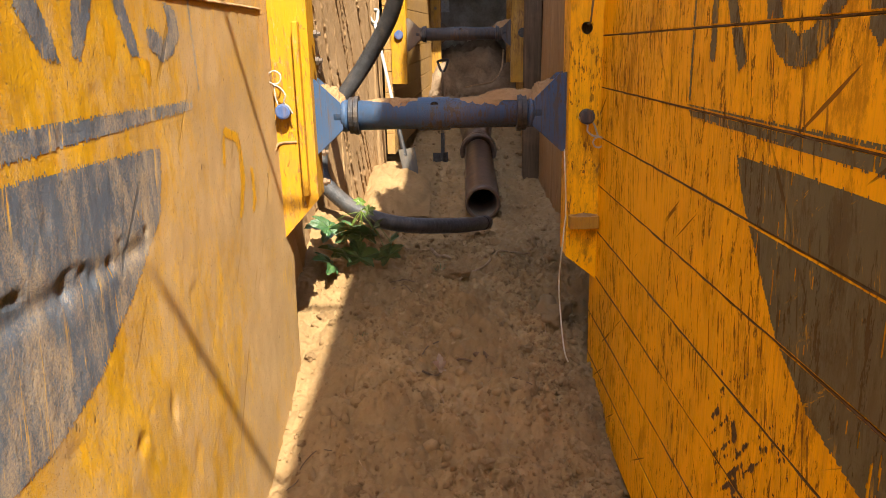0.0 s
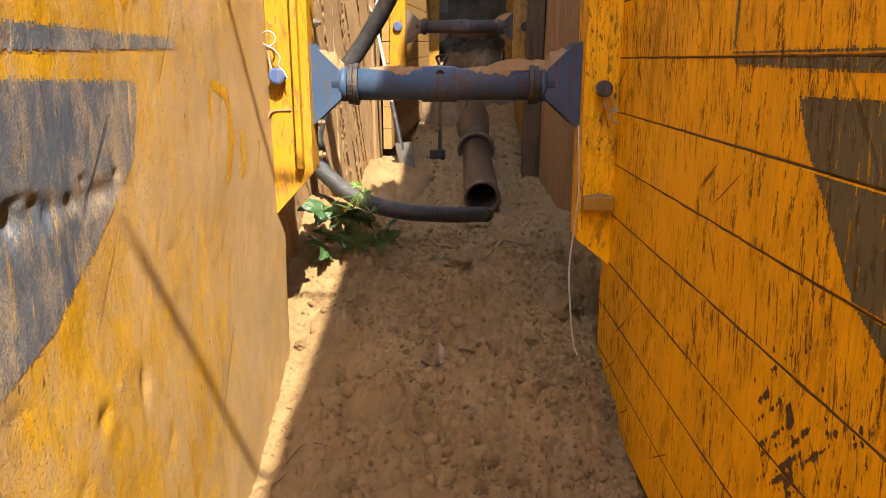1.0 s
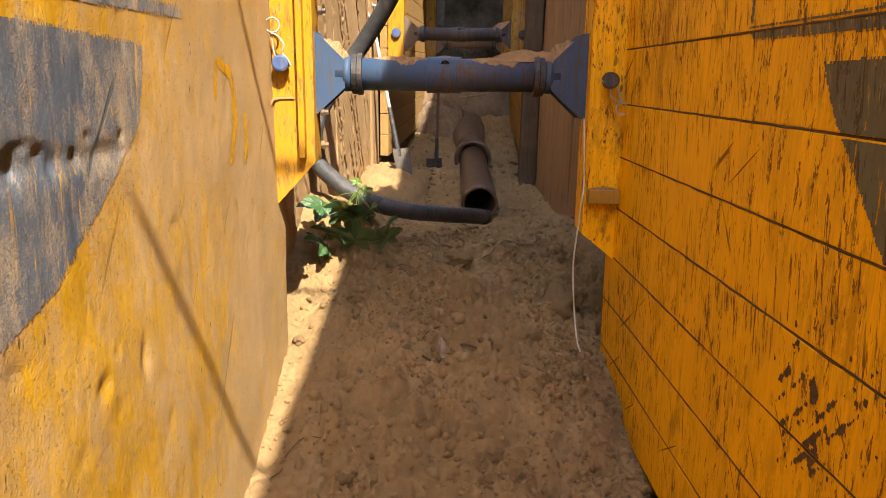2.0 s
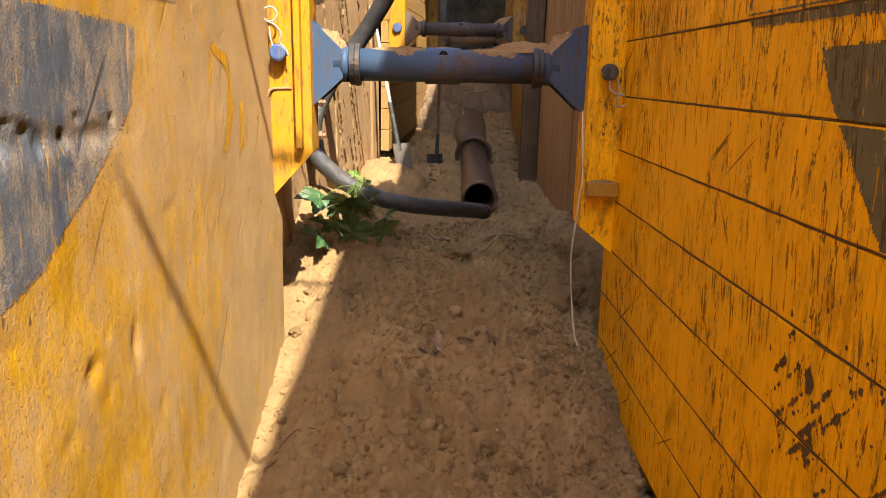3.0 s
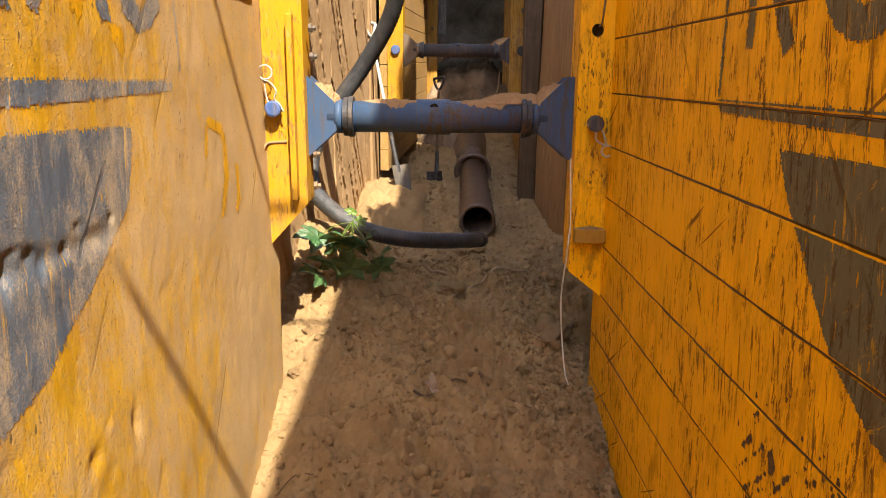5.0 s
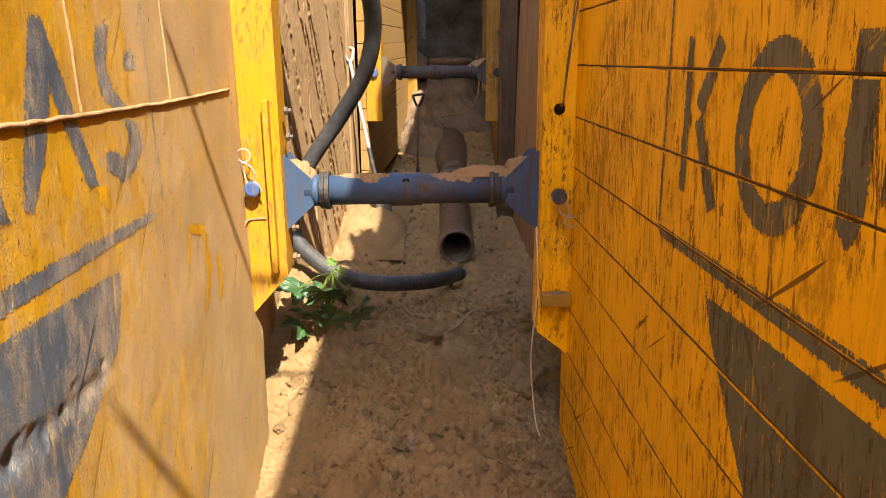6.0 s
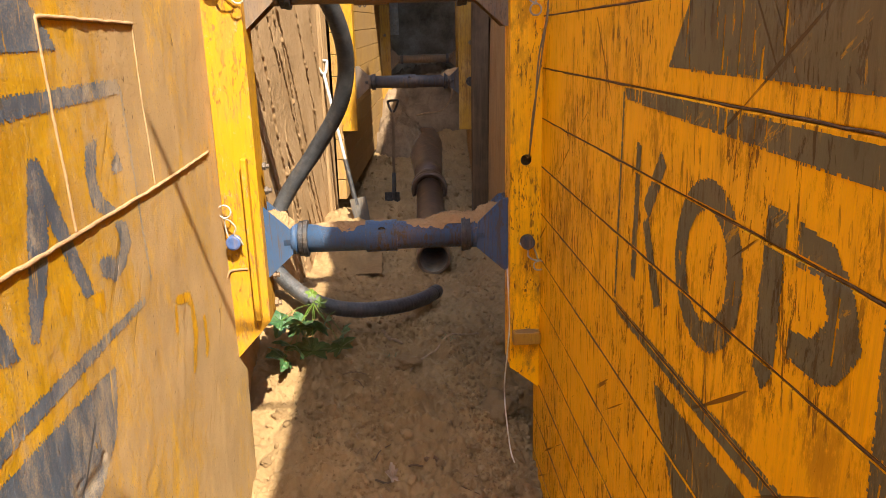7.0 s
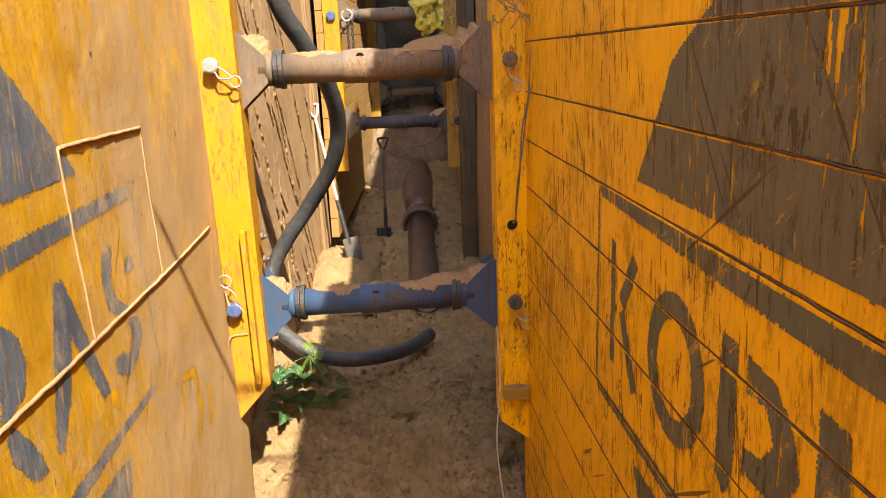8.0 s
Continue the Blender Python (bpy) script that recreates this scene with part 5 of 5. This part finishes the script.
sprig = empty("leafy_twig", pose(-0.47, 3.66, 0.40), "cut maple twig with green leaves lying over the hose", "plant")
base = Vector((-0.47, 3.66, 0.40))
STALKS = [
    ((-0.62, 3.60, 0.475), 0.15, (22, -28, 115), M_LEAF), ((-0.50, 3.56, 0.475), 0.17, (38, -12, 190), M_LEAF), ((-0.44, 3.58, 0.43), 0.15, (62, 6, 165), M_LEAF),
    ((-0.455, 3.50, 0.34), 0.17, (70, 0, 175), M_LEAF), ((-0.31, 3.55, 0.33), 0.13, (72, 18, 200), M_LEAF), ((-0.46, 3.70, 0.575), 0.055, (40, 15, 20), M_LEAF_NEW),
    ((-0.42, 3.66, 0.54), 0.055, (30, 40, 300), M_LEAF_NEW), ((-0.385, 3.60, 0.46), 0.10, (55, 35, 230), M_LEAF), ((-0.55, 3.50, 0.36), 0.15, (58, -14, 150), M_LEAF),
    ((-0.30, 3.57, 0.40), 0.09, (50, 30, 250), M_LEAF), ((-0.60, 3.46, 0.33), 0.13, (45, -25, 120), M_LEAF), ((-0.52, 3.62, 0.44), 0.12, (35, -30, 80), M_LEAF),
]
twig_top = Vector((-0.455, 3.68, 0.53))
part("stem", tube(bmesh.new(), [q - base for q in smoothline([(-0.50, 3.80, 0.42), (-0.46, 3.72, 0.50), (-0.455, 3.68, 0.53), (-0.42, 3.62, 0.50), (-0.36, 3.58, 0.44)], 6)], 0.004, 6), M_LEAF_NEW, sprig, "", True)
for k, (p, size, turn, material) in enumerate(STALKS):
    p = Vector(p)
    leaf = part("leaf", leaf_mesh(size * 1.35, 0.25 + 0.1 * (k % 3), k), material, sprig, "yellow-green young leaf" if material is M_LEAF_NEW else "")
    leaf.matrix_local = Matrix.Translation(p - base) @ pose(0, 0, 0, *turn)
    part("stalk", tube(bmesh.new(), [q - base for q in smoothline([twig_top, (twig_top + p) / 2 + Vector((0, 0, 0.02)), p], 5)], 0.0018, 5), M_LEAF_NEW, sprig)
dry = mesh_ob("dry_leaf", leaf_mesh(0.10, -0.5, 31), M_LEAF_DRY)
dry.matrix_world = pose(-0.045, 2.70, floor_skin(-0.045, 2.70) + 0.04, 35, 20, 40)
tagged(dry, "curled brown dry leaf on the soil", "leaf")
for k, (x, y) in enumerate(((-0.42, 3.0), (0.27, 3.72), (-0.05, 3.63))):
    blades = bmesh.new()
    for i in range(9):
        a = i * 2.4 + k
        q = Vector((x + 0.02 * math.cos(a), y + 0.02 * math.sin(a), floor_skin(x, y)))
        tube(blades, smoothline([q, q + Vector((0.01 * math.cos(a), 0.01 * math.sin(a), 0.022)), q + Vector((0.03 * math.cos(a), 0.03 * math.sin(a), 0.026))], 3), lambda s: 0.0014 * (1.1 - s), 4)
    tagged(mesh_ob("grass_tuft", blades, M_LEAF), "tiny green tuft of grass on the soil", "grass", kind="stuff")

# ---- things round the further box ----
M_BAG = leaf_material("yellow_film", (0.36, 0.27, 0.012), (0.55, 0.44, 0.04))
bag = empty("plastic_bag", BOX_B @ pose(0.40, 0.10, 1.10), "crumpled yellow plastic bag hanging over the strut", "bag")
bm = bmesh.new()
n = 34
g = []
for i in range(n + 1):
    row = []
    for j in range(n + 1):
        u, v = i / n * 2 - 1, j / n * 2 - 1
        fold = noise.fractal(Vector((u * 2.4, v * 2.4, 7)), 0.7, 2.1, 4)
        y = -0.075 - 0.05 * fold if v < 0.35 else -0.075 + (v - 0.35) * 0.2 - 0.04 * fold
        z = -0.02 + 0.20 * v + 0.03 * noise.noise(Vector((u * 3, v, 3))) - 0.05 * (1 - v) * abs(u)
        row.append(bm.verts.new((u * (0.20 + 0.07 * v) + 0.05 * fold, y, z)))
    g.append(row)
for i in range(n):
    for j in range(n):
        bm.faces.new((g[i][j], g[i + 1][j], g[i + 1][j + 1], g[i][j + 1]))
part("film", bm, M_BAG, bag, "", True)
for x, z, w, h in ((0.10, 0.17, 0.07, 0.035), (0.11, 0.10, 0.035, 0.035)):
    part("print", block(x - w / 2, x + w / 2, -0.128, -0.126, z - h / 2, z + h / 2), M_BLACK, bag, "dark printed mark")

chain = empty("chain", BOX_B @ pose(-0.44, 0.03, 1.02), "dark iron chain hanging from the upper strut", "chain")
for s in (0, 1):
    for k in range(9):
        turn = pose(s * 0.045, -0.03, -0.028 - 0.034 * k, 0, 0, 90 * (k % 2) + 30)
        loop = [turn @ Vector((0.012 * math.sin(a), 0, 0.022 * math.cos(a))) for a in (2 * math.pi * i / 12 for i in range(13))]
        part("link", tube(bmesh.new(), loop, 0.0045, 6, False), M_BLACK, chain, "", True)
loop = [(0.05 * math.sin(a), -0.03, 0.01 + 0.05 * math.cos(a)) for a in (2 * math.pi * i / 20 for i in range(19))]
part("shackle", tube(bmesh.new(), loop, 0.010, 8), M_STEEL, chain, "pale steel shackle", True)

rag = mesh_ob("rag", rough_patch(0.16, 0.75, 0.05, 41, 24), simple("pale_cloth", (0.55, 0.50, 0.44), 0.9, 0, 0.2, 20))
rag.matrix_world = pose(0.02, 13.16, 1.55, 90, 0, 0)
tagged(rag, "pale torn sheet stuck to the end wall", "rag")
heap("soil_heap", pose(0.50, 12.3, -0.10), 2.4, 2.6, 0.75, 44, "heap of crumbly soil at the trench's end, coloured dark for its shade", None, M_FAR_SOIL)
heap("soil_heap", pose(0.02, 11.0, -0.25), 1.0, 2.0, 0.40, 46, "heap of crumbly soil at the trench's end, coloured dark for its shade", None, M_FAR_SOIL)
heap("soil_heap", pose(-0.55, 6.45, -0.10), 0.8, 1.7, 0.16, 48, "bank of loose sand at the planks' foot", None, M_SOIL)
strand("rope", [(0.86, 11.0, 0.72), (0.82, 10.9, 0.45), (0.70, 10.8, 0.30), (0.58, 10.8, 0.26), (0.45, 10.85, 0.24), (0.30, 10.9, 0.20)], 0.012, M_ROOT, "muddy rope hanging by the far strut", "rope")

# ---- unseen rods added over the near box's edge, for shadows on the left plate ----
M_ROD = simple("rusty_rod", (0.12, 0.07, 0.045), 0.8, 0.4, 0.3, 40)
for y, x0 in ((-0.82, 0.28), (0.40, 0.05)):
    z = 4.56 + 0.02 - (y - 0.3) * 0.082
    strand("shadow_rod", [(x0, y, z), (0.7, y, z + 0.03), (1.0, y, z + 0.2), (1.5, y, 5.05)], 0.014, M_ROD, "unseen rod added over the panel's edge to cast a shadow", "rod")
